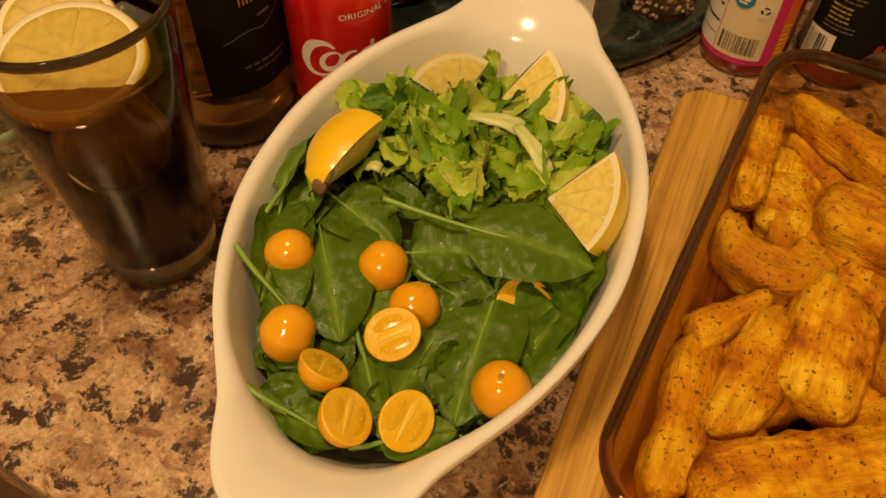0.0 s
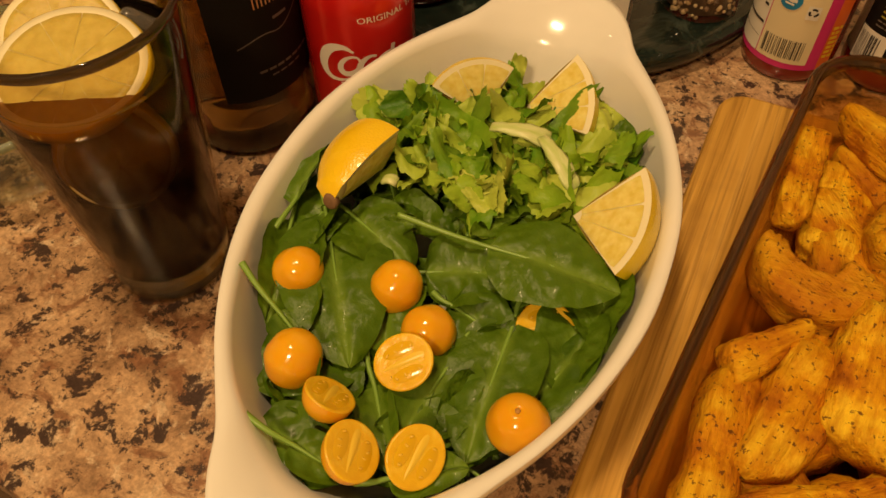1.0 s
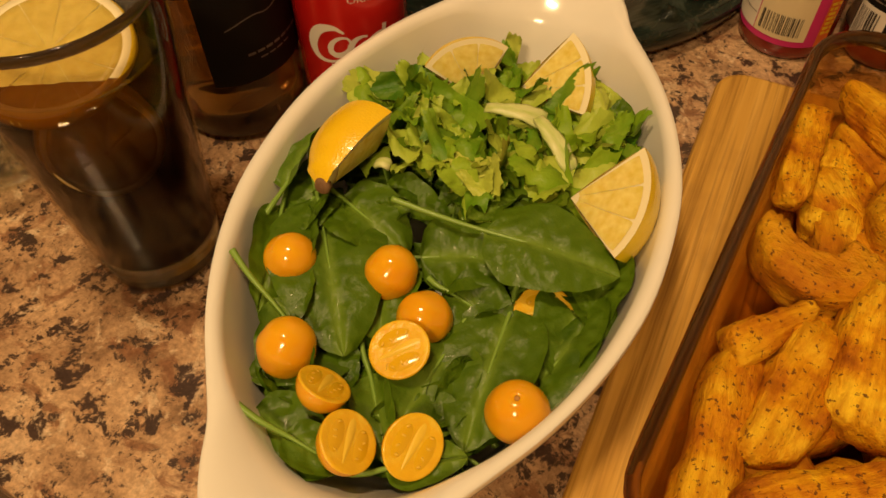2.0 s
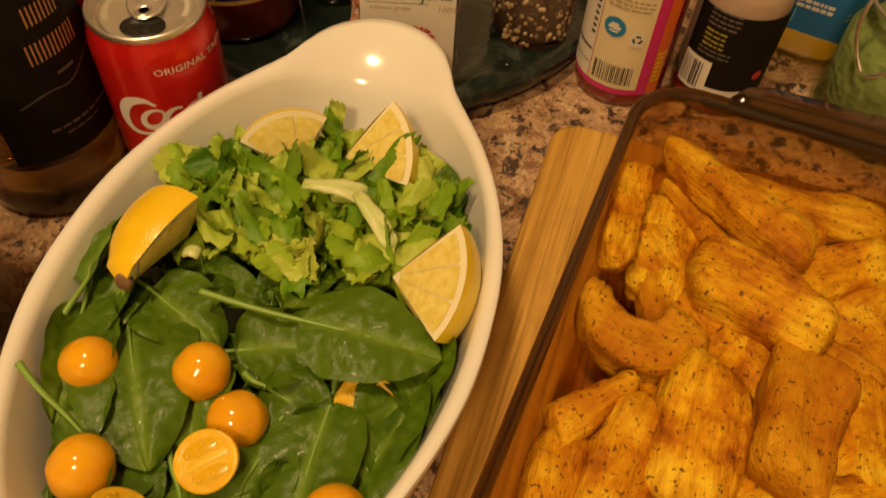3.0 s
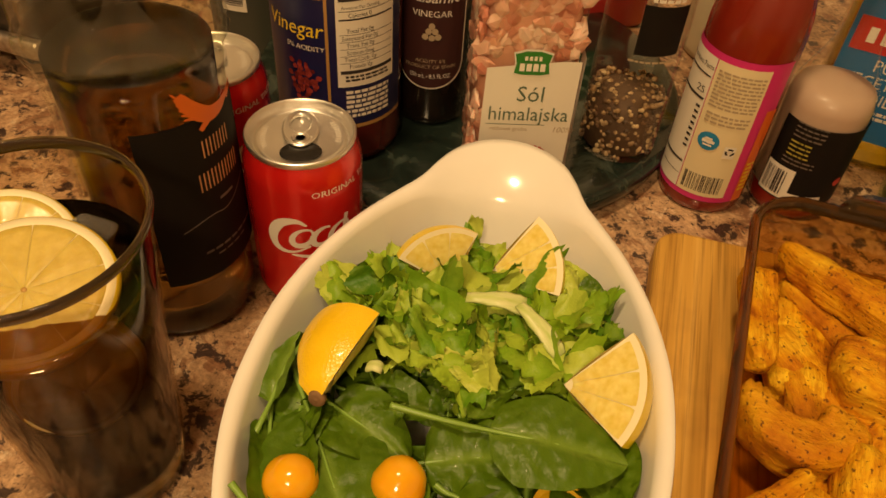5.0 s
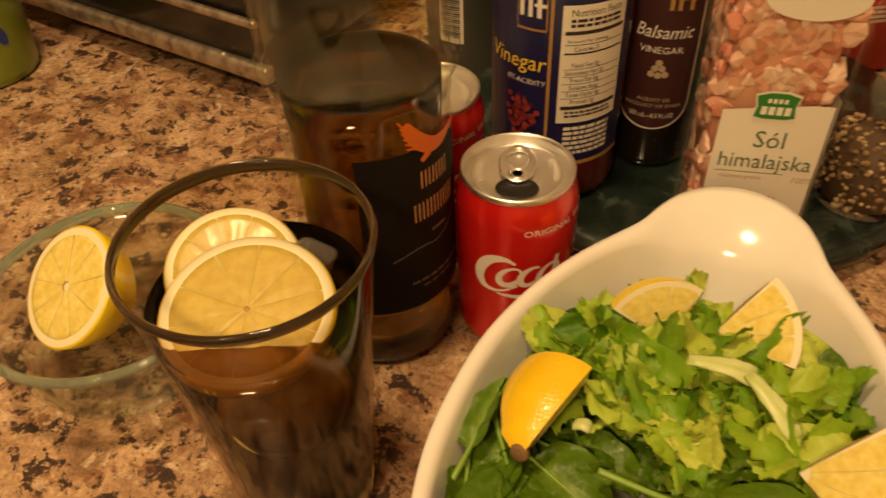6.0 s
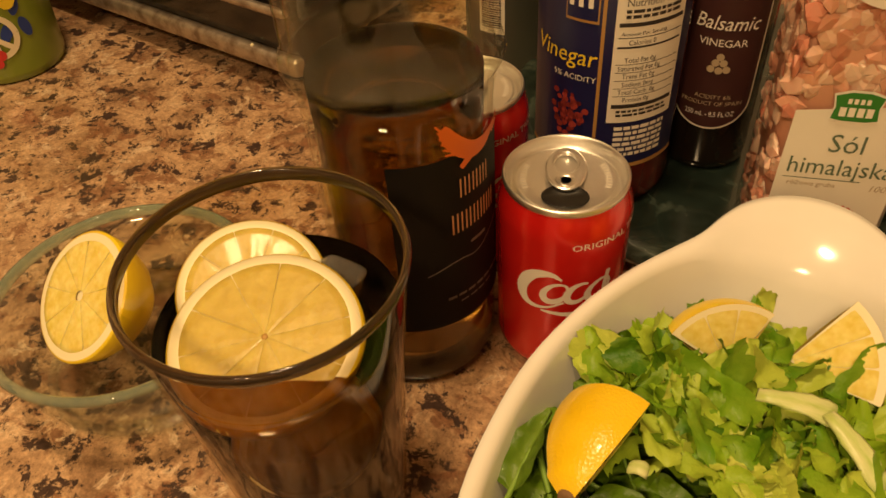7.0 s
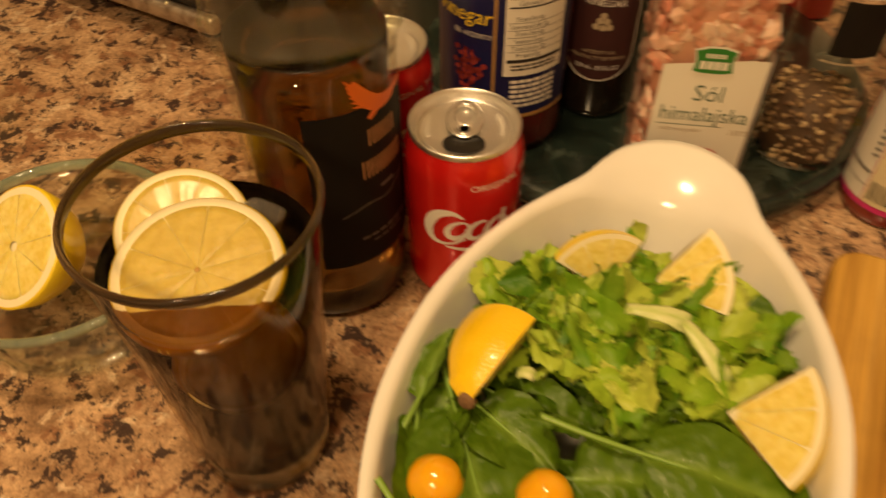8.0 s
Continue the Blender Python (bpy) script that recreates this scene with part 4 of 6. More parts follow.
    part("lettering", stand(lettering("100%", 0.0050, 0.2, 1.0), y - 0.0004, 0.0225, 0.0515), TAN_INK, label)
    part("lettering", stand(lettering("różowa gruba", 0.0036, 0, 1.0), y - 0.0004, -0.0065, 0.0515), TAN_INK, label)
    part("rule", stand(bars([(-0.003, 0, 0.032, 0.0004)]), y - 0.0004, 0, 0.0545), GREEN_INK, label)
    pile = bmesh.new()
    for k in range(90):
        a, q = rng.uniform(0, math.pi), rng.random() ** 0.5
        cx, cy, rr = 0.0095 * q * math.cos(a), 0.0085 * q * math.sin(a), rng.uniform(0.0006, 0.0014)
        pile.faces.new([pile.verts.new((cx + rr * math.cos(1.05 * i + a), cy + rr * math.sin(1.05 * i + a), k * 4e-6)) for i in range(6)])
    for v in pile.verts:
        v.co = (0.0070 + v.co.x, y - 0.0004 - v.co.z, 0.0325 + v.co.y)
    part("picture", pile, make_island("salt_picture", [(0, (0.45, 0.05, 0.04)), (0.5, (0.62, 0.18, 0.14)), (1, (0.75, 0.42, 0.34))]), label, "printed heap of red and pink salt")
    part("lettering", stand(lettering("500g", 0.0050), y - 0.0004, 0.0215, 0.0135), TAN_INK, label)
    top = bmesh.new()
    top.faces.new([top.verts.new((0.021 * math.cos(2 * math.pi * k / 32), 0.010 * math.sin(2 * math.pi * k / 32), 0)) for k in range(32)])
    part("top_label", stand(top, y, 0.006, 0.1450), PAPER, t, "white oval label")


make_salt_jar()


def make_pepper_mill():
    R = 0.0252
    t = thing("pepper_mill", pose(0.1640, 0.4660, TOP), "clear glass pepper grinder, a third full of mixed peppercorns", "grinder")
    part("glass", lathe([(R * 0.9, 0.0), (R * 0.98, 0.002), (R, 0.006), (R * 0.99, 0.09), (R * 0.96, 0.115), (R * 0.80, 0.122), (R * 0.80, 0.128)], 56, True), CLEAR, t, "clear glass")
    rng = random.Random(4)
    heap = lathe([(R * 0.80, 0.003), (R * 0.90, 0.005), (R * 0.90, 0.036), (R * 0.6, 0.041), (0.002, 0.042)], 32, True, True)
    part("fill", heap, mat("pepper_core", (0.10, 0.06, 0.035), 0.7), t)
    bm = bmesh.new()
    for k in range(430):
        a = rng.uniform(0, 2 * math.pi)
        z = rng.uniform(0.003, 0.041)
        rad = R * 0.90 if rng.random() < 0.75 else R * 0.9 * rng.random() ** 0.5
        if rad < R * 0.88:
            z = 0.041
        s = rng.uniform(0.0010, 0.0020)
        bmesh.ops.create_icosphere(bm, subdivisions=1, radius=s, matrix=Matrix.Translation((rad * math.cos(a), rad * math.sin(a), z)))
    tagged(part("peppercorns", bm, PEPPER, t, "black, brown and white peppercorns", False), kind="stuff")
    part("label", patch(R, -120, -62, 0.078, 0.108, 0.0005), BLACK_LABEL, t, "black label")
    part("printed_line", bend(text_lines(rng, 0.026, 0.0005, -0.0005, 0.002), R, -96, 0.0735, 0.0006), TAN_INK, t)
    part("script_line", bend(text_lines(rng, 0.018, 0.0005, -0.004, 0.003), R, -92, 0.1135, 0.0006), WHITE, t)
    part("grinder_top", lathe([(R * 0.86, 0.122), (R * 0.95, 0.125), (R * 0.95, 0.150), (R * 0.86, 0.166), (R * 0.5, 0.170), (0.002, 0.170)], 40, True, True), BLACK, t, "black plastic grinder top")


make_pepper_mill()


def make_vinegar():
    R = 0.0370
    t = thing("vinegar_bottle", pose(-0.0115, 0.4885, TOP), "round bottle of dark red vinegar with a navy and gold label", "bottle")
    part("glass", lathe([(R * 0.88, 0.0), (R * 0.97, 0.002), (R, 0.007), (R, 0.125), (R * 0.93, 0.140), (R * 0.62, 0.165), (0.0150, 0.185), (0.0140, 0.215)], 64, True), VINEGAR, t, "dark red vinegar in clear glass")
    part("cap", lathe([(0.0158, 0.200), (0.0162, 0.202), (0.0162, 0.222), (0.002, 0.223)], 32, True, True), YELLOW, t, "yellow cap")
    lab = part("label", patch(R, -168, -24, 0.030, 0.136, 0.0005, 36), NAVY, t, "navy label")
    part("gold_line", patch(R, -168, -24, 0.0275, 0.0300, 0.0006, 36), GOLD, lab, "gold border line")
    part("gold_line", patch(R, -101, -98.5, 0.030, 0.136, 0.0008, 3), GOLD, lab, "gold border line")
    rng = random.Random(8)
    part("facts_panel", patch(R, -92, -38, 0.0560, 0.1230, 0.0009, 16), PAPER, lab, "white nutrition panel")
    c = -65
    o = 0.0012
    part("lettering", bend(lettering("Nutrition Facts", 0.0052, 0, 0.84), R, c, 0.1190, o), INK, lab, "black lettering")
    for z, txt in ((0.0995, "Calories 0"), (0.0905, "Total Fat 0g"), (0.0862, "Saturated Fat 0g"), (0.0820, "Trans Fat 0g"), (0.0775, "Sodium 0mg"), (0.0733, "Total Carb. 0g"), (0.0690, "Protein 0g")):
        part("lettering", bend(lettering(txt, 0.0036, 0, 0.86), R, c - 7, z, o), INK, lab)
    part("lettering", bend(lettering("Amount Per Serving", 0.0026), R, c - 6, 0.1040, o), INK, lab)
    rules = [(0, 0.1085, 0.0315, 0.0020), (0, 0.1020, 0.0315, 0.0004), (0, 0.0972, 0.0315, 0.0010), (0, 0.0884, 0.0315, 0.0003), (0, 0.0841, 0.0315, 0.0003), (0, 0.0798, 0.0315, 0.0003), (0, 0.0755, 0.0315, 0.0003), (0, 0.0712, 0.0315, 0.0003), (0, 0.0655, 0.0315, 0.0022)]
    for rule in rules:
        part("printed_rule", bend(bars([rule]), R, c, 0.0, o), INK, lab, "black rule")
    part("print", bend(text_lines(rng, 0.0265, 0.1150, 0.1105, 0.0026), R, c, 0.0, o), INK, lab)
    part("print", bend(text_lines(rng, 0.0265, 0.0625, 0.0585, 0.0022), R, c, 0.0, o), INK, lab)
    part("print", bend(text_lines(rng, 0.0265, 0.0525, 0.0345, 0.0032), R, c, 0.0, o), WHITE, lab, "white small print")
    part("lettering", bend(lettering("Vinegar", 0.0128, 0.15, 0.9), R, -130, 0.0900, o), YELLOW, lab, "yellow lettering")
    part("lettering", bend(lettering("5% ACIDITY", 0.0042), R, -119, 0.0790, o), WHITE, lab, "white lettering")
    part("lettering", bend(lettering("473mL", 0.0040), R, -128, 0.0375, o), WHITE, lab)
    part("badge", patch(R, -128, -103, 0.108, 0.1345, 0.0009, 10), GOLD, lab, "gold-edged badge")
    part("badge_field", patch(R, -127, -104, 0.1095, 0.1345, 0.0012, 10), NAVY, lab)
    part("badge_mark", bend(bars([(-0.006, 0, 0.0022, 0.013), (-0.0015, 0, 0.0022, 0.013), (0.003, 0, 0.0022, 0.013), (0.0035, 0, 0.006, 0.0018)], 2), R, -114, 0.1220, 0.0015), WHITE, lab)
    fruit = bmesh.new()
    for k in range(60):
        x, y, rr = rng.gauss(0, 0.0042), rng.gauss(0, 0.0055), rng.uniform(0.0011, 0.0019)
        fruit.faces.new([fruit.verts.new((x + rr * math.cos(i * 0.785), y + rr * math.sin(i * 0.785), 0)) for i in range(8)])
    tagged(part("grape_picture", bend(fruit, R, -122, 0.0580, o), make_island("grape_print", [(0, (0.10, 0.01, 0.012)), (1, (0.36, 0.05, 0.04))]), lab, "printed bunch of red grapes"), kind="stuff")


make_vinegar()


def make_balsamic():
    R = 0.0240
    t = thing("balsamic_bottle", pose(0.0475, 0.5110, TOP), "dark glass balsamic vinegar bottle with a maroon label", "bottle")
    part("glass", lathe([(R * 0.86, 0.0), (R * 0.97, 0.002), (R, 0.007), (R, 0.130), (R * 0.9, 0.145), (0.0125, 0.165), (0.0120, 0.205)], 56, True), mat("dark_bottle", (0.012, 0.008, 0.006), 0.06, coat=0.6), t, "near-black glass")
    part("cap", lathe([(0.0136, 0.190), (0.0140, 0.192), (0.0140, 0.212), (0.002, 0.213)], 32, True, True), BLACK, t, "black cap")
    c = -100
    part("label_edge", patch(R, c - 52, c + 52, 0.0290, 0.137, 0.0004, 36, 0.016), PAPER, t, "thin white border")
    lab = part("label", patch(R, c - 49, c + 49, 0.0302, 0.137, 0.0007, 36, 0.0155), MAROON, t, "maroon label with rounded foot")
    o = 0.0011
    part("lettering", bend(lettering("Balsamic", 0.0108, 0.25, 0.82), R, c, 0.0905, o), WHITE, lab, "white italic lettering")
    part("lettering", bend(lettering("VINEGAR", 0.0056, 0, 1.0), R, c, 0.0800, o), WHITE, lab, "white lettering")
    part("lettering", bend(lettering("ACIDITY 6%", 0.0034), R, c, 0.0490, o), TAN_INK, lab)
    part("lettering", bend(lettering("PRODUCT OF SPAIN", 0.0034), R, c, 0.0450, o), TAN_INK, lab)
    part("lettering", bend(lettering("250 mL - 8.5 FL.OZ", 0.0042, 0, 0.74), R, c, 0.0385, o), WHITE, lab)
    bm = bmesh.new()
    for x, y in ((-0.0036, -0.0030), (0.0002, -0.0036), (0.0038, -0.0030), (-0.0018, 0.0006), (0.0020, 0.0006), (0.0, 0.0040)):
        bm.faces.new([bm.verts.new((x + 0.0019 * math.cos(i * 0.628), y + 0.0021 * math.sin(i * 0.628), 0)) for i in range(10)])
    part("barrel_picture", bend(bm, R, c, 0.0685, o), TAN_INK, lab, "small drawing of stacked barrels")
    part("badge_mark", bend(bars([(-0.004, 0, 0.002, 0.009), (0.0, 0, 0.002, 0.009), (0.006, 0, 0.002, 0.009), (0.003, 0.002, 0.006, 0.0016)], 2), R, c + 14, 0.1080, o), GOLD, lab)


make_balsamic()


# ---- bottles on the counter ----
def make_sauce():
    R = 0.0268
    t = thing("hot_sauce_bottle", pose(0.2170, 0.4400, 0.0), "round bottle of red hot sauce with a magenta and cream label", "bottle")
    part("sauce_bottle", lathe([(R * 0.88, 0.0), (R * 0.97, 0.002), (R, 0.007), (R, 0.118), (R * 0.97, 0.128), (R * 0.86, 0.142), (R * 0.70, 0.154), (0.0165, 0.162), (0.0160, 0.170)], 64, True), SAUCE, t, "red sauce behind glossy glass")
    part("cap", lathe([(0.0175, 0.160), (0.0182, 0.162), (0.0182, 0.190), (0.016, 0.193), (0.002, 0.193)], 40, True, True), BLACK, t, "black cap")
    c = -120
    lab = part("label", patch(R, c - 95, c + 62, 0.011, 0.109, 0.0005, 40), PINK, t, "magenta label")
    part("cream_panel", patch(R, c - 30, c + 33, 0.0150, 0.1050, 0.0008, 20), CREAM, lab, "cream text panel")
    part("facts_panel", patch(R, c - 78, c - 31, 0.0150, 0.1050, 0.0009, 16), PAPER, lab, "white facts panel")
    part("orange_field", patch(R, c + 47, c + 64, 0.011, 0.078, 0.0008, 8), ORANGE, lab, "orange picture field")
    rng = random.Random(21)
    o = 0.0013
    part("print", bend(text_lines(rng, 0.0255, 0.0995, 0.0770, 0.0024, 0.5), R, c + 2, 0, o), TAN_INK, lab, "brown small print")
    part("print", bend(text_lines(rng, 0.0240, 0.0730, 0.0670, 0.0026, 0.5), R, c + 2, 0, o), TAN_INK, lab)
    disc = bmesh.new()
    disc.faces.new([disc.verts.new((0.0062 * math.cos(2 * math.pi * k / 32), 0.0062 * math.sin(2 * math.pi * k / 32), 0)) for k in range(32)])
    part("blue_dot", bend(disc, R, c - 10, 0.0550, o), BLUE_PRINT, lab, "round blue seal")
    part("seal_mark", bend(bars([(0, 0.0022, 0.004, 0.0012), (0, 0, 0.007, 0.0018), (0, -0.0024, 0.005, 0.0012)], 2), R, c - 10, 0.0550, o + 0.0004), WHITE, lab)
    part("recycle_box", bend(bars([(0, 0, 0.0066, 0.0085)], 4), R, c + 18, 0.0500, o), PAPER, lab)
    for k in range(3):
        a = radians(90 + 120 * k)
        part("recycle_arrow", bend(blob([(0.0021 * math.cos(a - 0.8), 0.0021 * math.sin(a - 0.8)), (0.0023 * math.cos(a), 0.0023 * math.sin(a)), (0.0021 * math.cos(a + 0.6), 0.0021 * math.sin(a + 0.6))], lambda u: 0.0012), R, c + 18, 0.0507, o + 0.0004), INK, lab)
    part("barcode", bend(barcode(rng, 0.0225, 0.0125), R, c, 0.0245, o), INK, lab, "barcode")
    part("lettering", bend(lettering("25", 0.0062), R, c - 41, 0.0835, o), INK, lab)
    part("lettering", bend(lettering("Nutrition Facts", 0.0044, 0, 0.8), R, c - 55, 0.0985, o), INK, lab)
    part("printed_rule", bend(bars([(0, 0.093, 0.020, 0.0009), (0, 0.0785, 0.020, 0.0014), (0, 0.034, 0.020, 0.0014), (0, 0.025, 0.020, 0.0004)] + [(0.008, 0.073 - 0.004 * k, 0.003, 0.0016) for k in range(8)]), R, c - 54, 0, o), INK, lab)
    part("side_print", bend(text_lines(rng, 0.006, 0.040, 0.020, 0.0032), R, c + 55, 0, o), YELLOW, lab)


make_sauce()


def make_dark_sauce():
    R = 0.0250
    t = thing("sauce_bottle", pose(0.2725, 0.4290, 0.0), "half-empty glass sauce bottle with a black label", "bottle")
    part("bottle_glass", lathe([(R * 0.88, 0.0), (R * 0.97, 0.002), (R, 0.006), (R, 0.076), (R * 0.94, 0.085), (R * 0.74, 0.097), (0.0140, 0.108), (0.0120, 0.120), (0.0120, 0.165)], 56, True), CLEAR, t, "clear bottle glass")
    part("residue", lathe([(R * 0.85, 0.001), (R * 0.985, 0.006), (R * 0.97, 0.075), (R * 0.88, 0.084), (R * 0.5, 0.0865), (0.001, 0.087)], 48, True, True), PALE, t, "pale cloudy sauce inside")
    part("sauce_foot", lathe([(R * 0.9, 0.0005), (R * 0.985, 0.002), (R + 0.0003, 0.006), (R + 0.0003, 0.016)], 56), SAUCE, t, "red sauce at the foot")
    part("cap", lathe([(0.0135, 0.150), (0.0140, 0.152), (0.0140, 0.175), (0.002, 0.176)], 32, True, True), BLACK, t, "black cap")
    c = -112
    lab = part("label", patch(R, c - 60, c + 95, 0.014, 0.0690, 0.0006, 40), BLACK_LABEL, t, "black label")
    rng = random.Random(31)
    o = 0.0012
    part("code_panel", patch(R, c - 58, c - 16, 0.0150, 0.0370, 0.0009, 14), PAPER, lab, "white barcode panel")
    part("barcode", bend(barcode(rng, 0.013, 0.017), R, c - 38, 0.0262, o + 0.0003), INK, lab, "barcode")
    part("white_band", patch(R, c - 16, c + 30, 0.0150, 0.0205, 0.0009, 14), PAPER, lab)
    part("print", bend(text_lines(rng, 0.017, 0.069, 0.058, 0.0030, 0.35), R, c - 20, 0, o), GREY_INK, lab)
    part("print", bend(text_lines(rng, 0.013, 0.056, 0.046, 0.0030, 0.35), R, c - 24, 0, o), mat("yellow_ink", (0.42, 0.36, 0.05), 0.5), lab, "yellow small print")
    part("print", bend(text_lines(rng, 0.018, 0.044, 0.040, 0.0028, 0.35), R, c - 20, 0, o), GREY_INK, lab)
    dot = bmesh.new()
    dot.faces.new([dot.verts.new((0.0032 * math.cos(2 * math.pi * k / 20), 0.0030 * math.sin(2 * math.pi * k / 20), 0)) for k in range(20)])
    part("red_mark", bend(dot, R, c + 46, 0.0310, o), RED_PRINT, lab, "red printed mark")


make_dark_sauce()


def make_oil():
    R = 0.0390
    t = thing("oil_bottle", pose(0.3500, 0.4860, 0.0, 0, 0, -34), "clear bottle of yellow vegetable oil with a blue label", "bottle")
    part("oil_bottle_wall", squarish([(R * 0.88, 0.0), (R * 0.98, 0.003), (R, 0.008), (R, 0.16), (R * 0.9, 0.19), (0.017, 0.23), (0.015, 0.25)], 3.2, 56, True), thin_glass("oil_plastic", (0.94, 0.92, 0.80)), t, "clear ribbed plastic")
    part("oil", squarish([(R * 0.84, 0.002), (R * 0.94, 0.004), (R * 0.955, 0.009), (R * 0.955, 0.155), (R * 0.85, 0.188)], 3.2, 48, True, True), OIL, t, "yellow oil")
    part("cap", lathe([(0.0165, 0.24), (0.017, 0.242), (0.017, 0.262), (0.002, 0.263)], 32, True, True), YELLOW, t, "yellow cap")
    y = -R - 0.0008
    f = bmesh.new()
    for z0, z1 in ((0.024, 0.118),):
        f.faces.new([f.verts.new(p) for p in ((-R * 0.9, y, z0), (R * 0.9, y, z0), (R * 0.9, y, z1), (-R * 0.9, y, z1))])
    lab = part("label", f, BLUE_LABEL, t, "blue label")
    part("brand_band", stand(bars([(-0.004, 0, 0.056, 0.022)]), y - 0.0004, 0, 0.0950), RED_PRINT, lab, "red brand band")
    part("brand_mark", stand(bars([(-0.022 + 0.0085 * k, 0, 0.005, 0.010) for k in range(5)], 1), y - 0.0008, 0, 0.0950), WHITE, lab)
    for z, txt in ((0.0760, "PURE"), (0.0650, "VEGETABLE"), (0.0540, "OIL")):
        part("lettering", stand(lettering(txt, 0.0115, 0, 0.86), y - 0.0004, -0.002, z), WHITE, lab, "white lettering")
    part("print", stand(text_lines(random.Random(3), 0.028, 0.045, 0.040, 0.0036), y - 0.0004, 0, 0), WHITE, lab)
    part("pale_box", stand(bars([(-0.016, 0, 0.020, 0.010)]), y - 0.0004, 0, 0.0340), mat("pale_blue_print", (0.10, 0.36, 0.62), 0.4), lab)


make_oil()


def make_clip_jar():
    R = 0.0430
    t = thing("clip_top_jar", pose(0.3680, 0.3990, 0.0), "glass clip-top jar of green leaves with a wire bail", "jar")
    part("jar_glass", lathe([(R * 0.88, 0.0), (R * 0.98, 0.003), (R, 0.009), (R, 0.062), (R * 0.92, 0.076), (R * 0.86, 0.080), (R * 0.86, 0.086)], 64, True), thin_glass("jar_glass", (0.82, 0.90, 0.78)), t, "pale green glass")
    part("leaves", lathe([(R * 0.80, 0.003), (R * 0.93, 0.006), (R * 0.94, 0.055), (R * 0.7, 0.064), (0.002, 0.066)], 40, True, True), make_leaf("dried_leaf", (0.24, 0.28, 0.10), (0.40, 0.42, 0.18), (0.4, 0.42, 0.2), 0.7, 0.9), t, "green dried leaves")
    part("seal", lathe([(R * 0.88, 0.086), (R * 0.96, 0.087), (R * 0.96, 0.090), (R * 0.88, 0.091)], 56), mat("rubber_seal", (0.62, 0.50, 0.28), 0.5), t, "pale rubber seal")
    part("lid", lathe([(R * 0.95, 0.091), (R * 0.98, 0.093), (R * 0.95, 0.101), (R * 0.6, 0.105), (0.002, 0.105)], 56, True, True), GREENISH, t, "domed glass lid")
    d = radians(205)
    u, v = Vector((math.cos(d), math.sin(d), 0)), Vector((-math.sin(d), math.cos(d), 0))
    up = Vector((0, 0, 1))
    for sgn in (-1, 1):
        part("wire_bail", tube([u * 0.044 + v * sgn * 0.016 + up * 0.098, u * 0.050 + v * sgn * 0.016 + up * 0.080, u * 0.047 + v * sgn * 0.012 + up * 0.062, u * 0.047 + v * sgn * 0.002 + up * 0.052], 0.0011), ALU, t, "steel wire bail")
    ringp = [(R * 0.90 * math.cos(2 * math.pi * k / 40), R * 0.90 * math.sin(2 * math.pi * k / 40), 0.079) for k in range(41)]
    part("wire_ring", tube(ringp, 0.0011, smooth=0), ALU, t, "steel wire ring")


make_clip_jar()


# ---- things at the back ----
def make_oven():
    t = thing("countertop_oven", pose(-0.2230, 0.5800, 0.0, 0, 0, -27.2), "black countertop oven with a worn steel front strip", "oven")
    part("shell", box(0.44, 0.26, 0.20, 0.006, (-0.21, 0.136, 0.120)), mat("black_enamel", (0.010, 0.009, 0.008), 0.18, coat=0.4), t, "black enamel shell", False)
    m = mat("worn_steel", (0.46, 0.40, 0.33), 0.38, metal=0.8)
    n = Nodes(m)
    n.colour(n.ramp(n.noise(90, 4), [(0.35, (0.26, 0.20, 0.15)), (0.6, (0.52, 0.45, 0.37))]))
    part("front_strip", box(0.446, 0.010, 0.0135, 0.003, (-0.21, 0.003, 0.0265)), m, t, "worn steel strip")
    part("door_strip", box(0.44, 0.006, 0.006, 0.002, (-0.21, 0.001, 0.066)), m, t, "thin steel door edge")
    for x in (-0.40, -0.02):
        for y in (0.03, 0.24):
            part("foot", lathe([(0.012, 0.0), (0.013, 0.002), (0.011, 0.021)], 20, True, True), BLACK, t, "black rubber foot").matrix_basis = pose(x, y, 0)
    rng = random.Random(9)
    bm = bmesh.new()
    for k in range(14):
        bmesh.ops.create_icosphere(bm, subdivisions=1, radius=rng.uniform(0.0008, 0.0022), matrix=Matrix.Translation((rng.uniform(-0.40, 0.0), rng.uniform(-0.003, 0.004), 0.0335)))
    part("crumbs", bm, PITH, t, "pale crumbs on the strip")


make_oven()


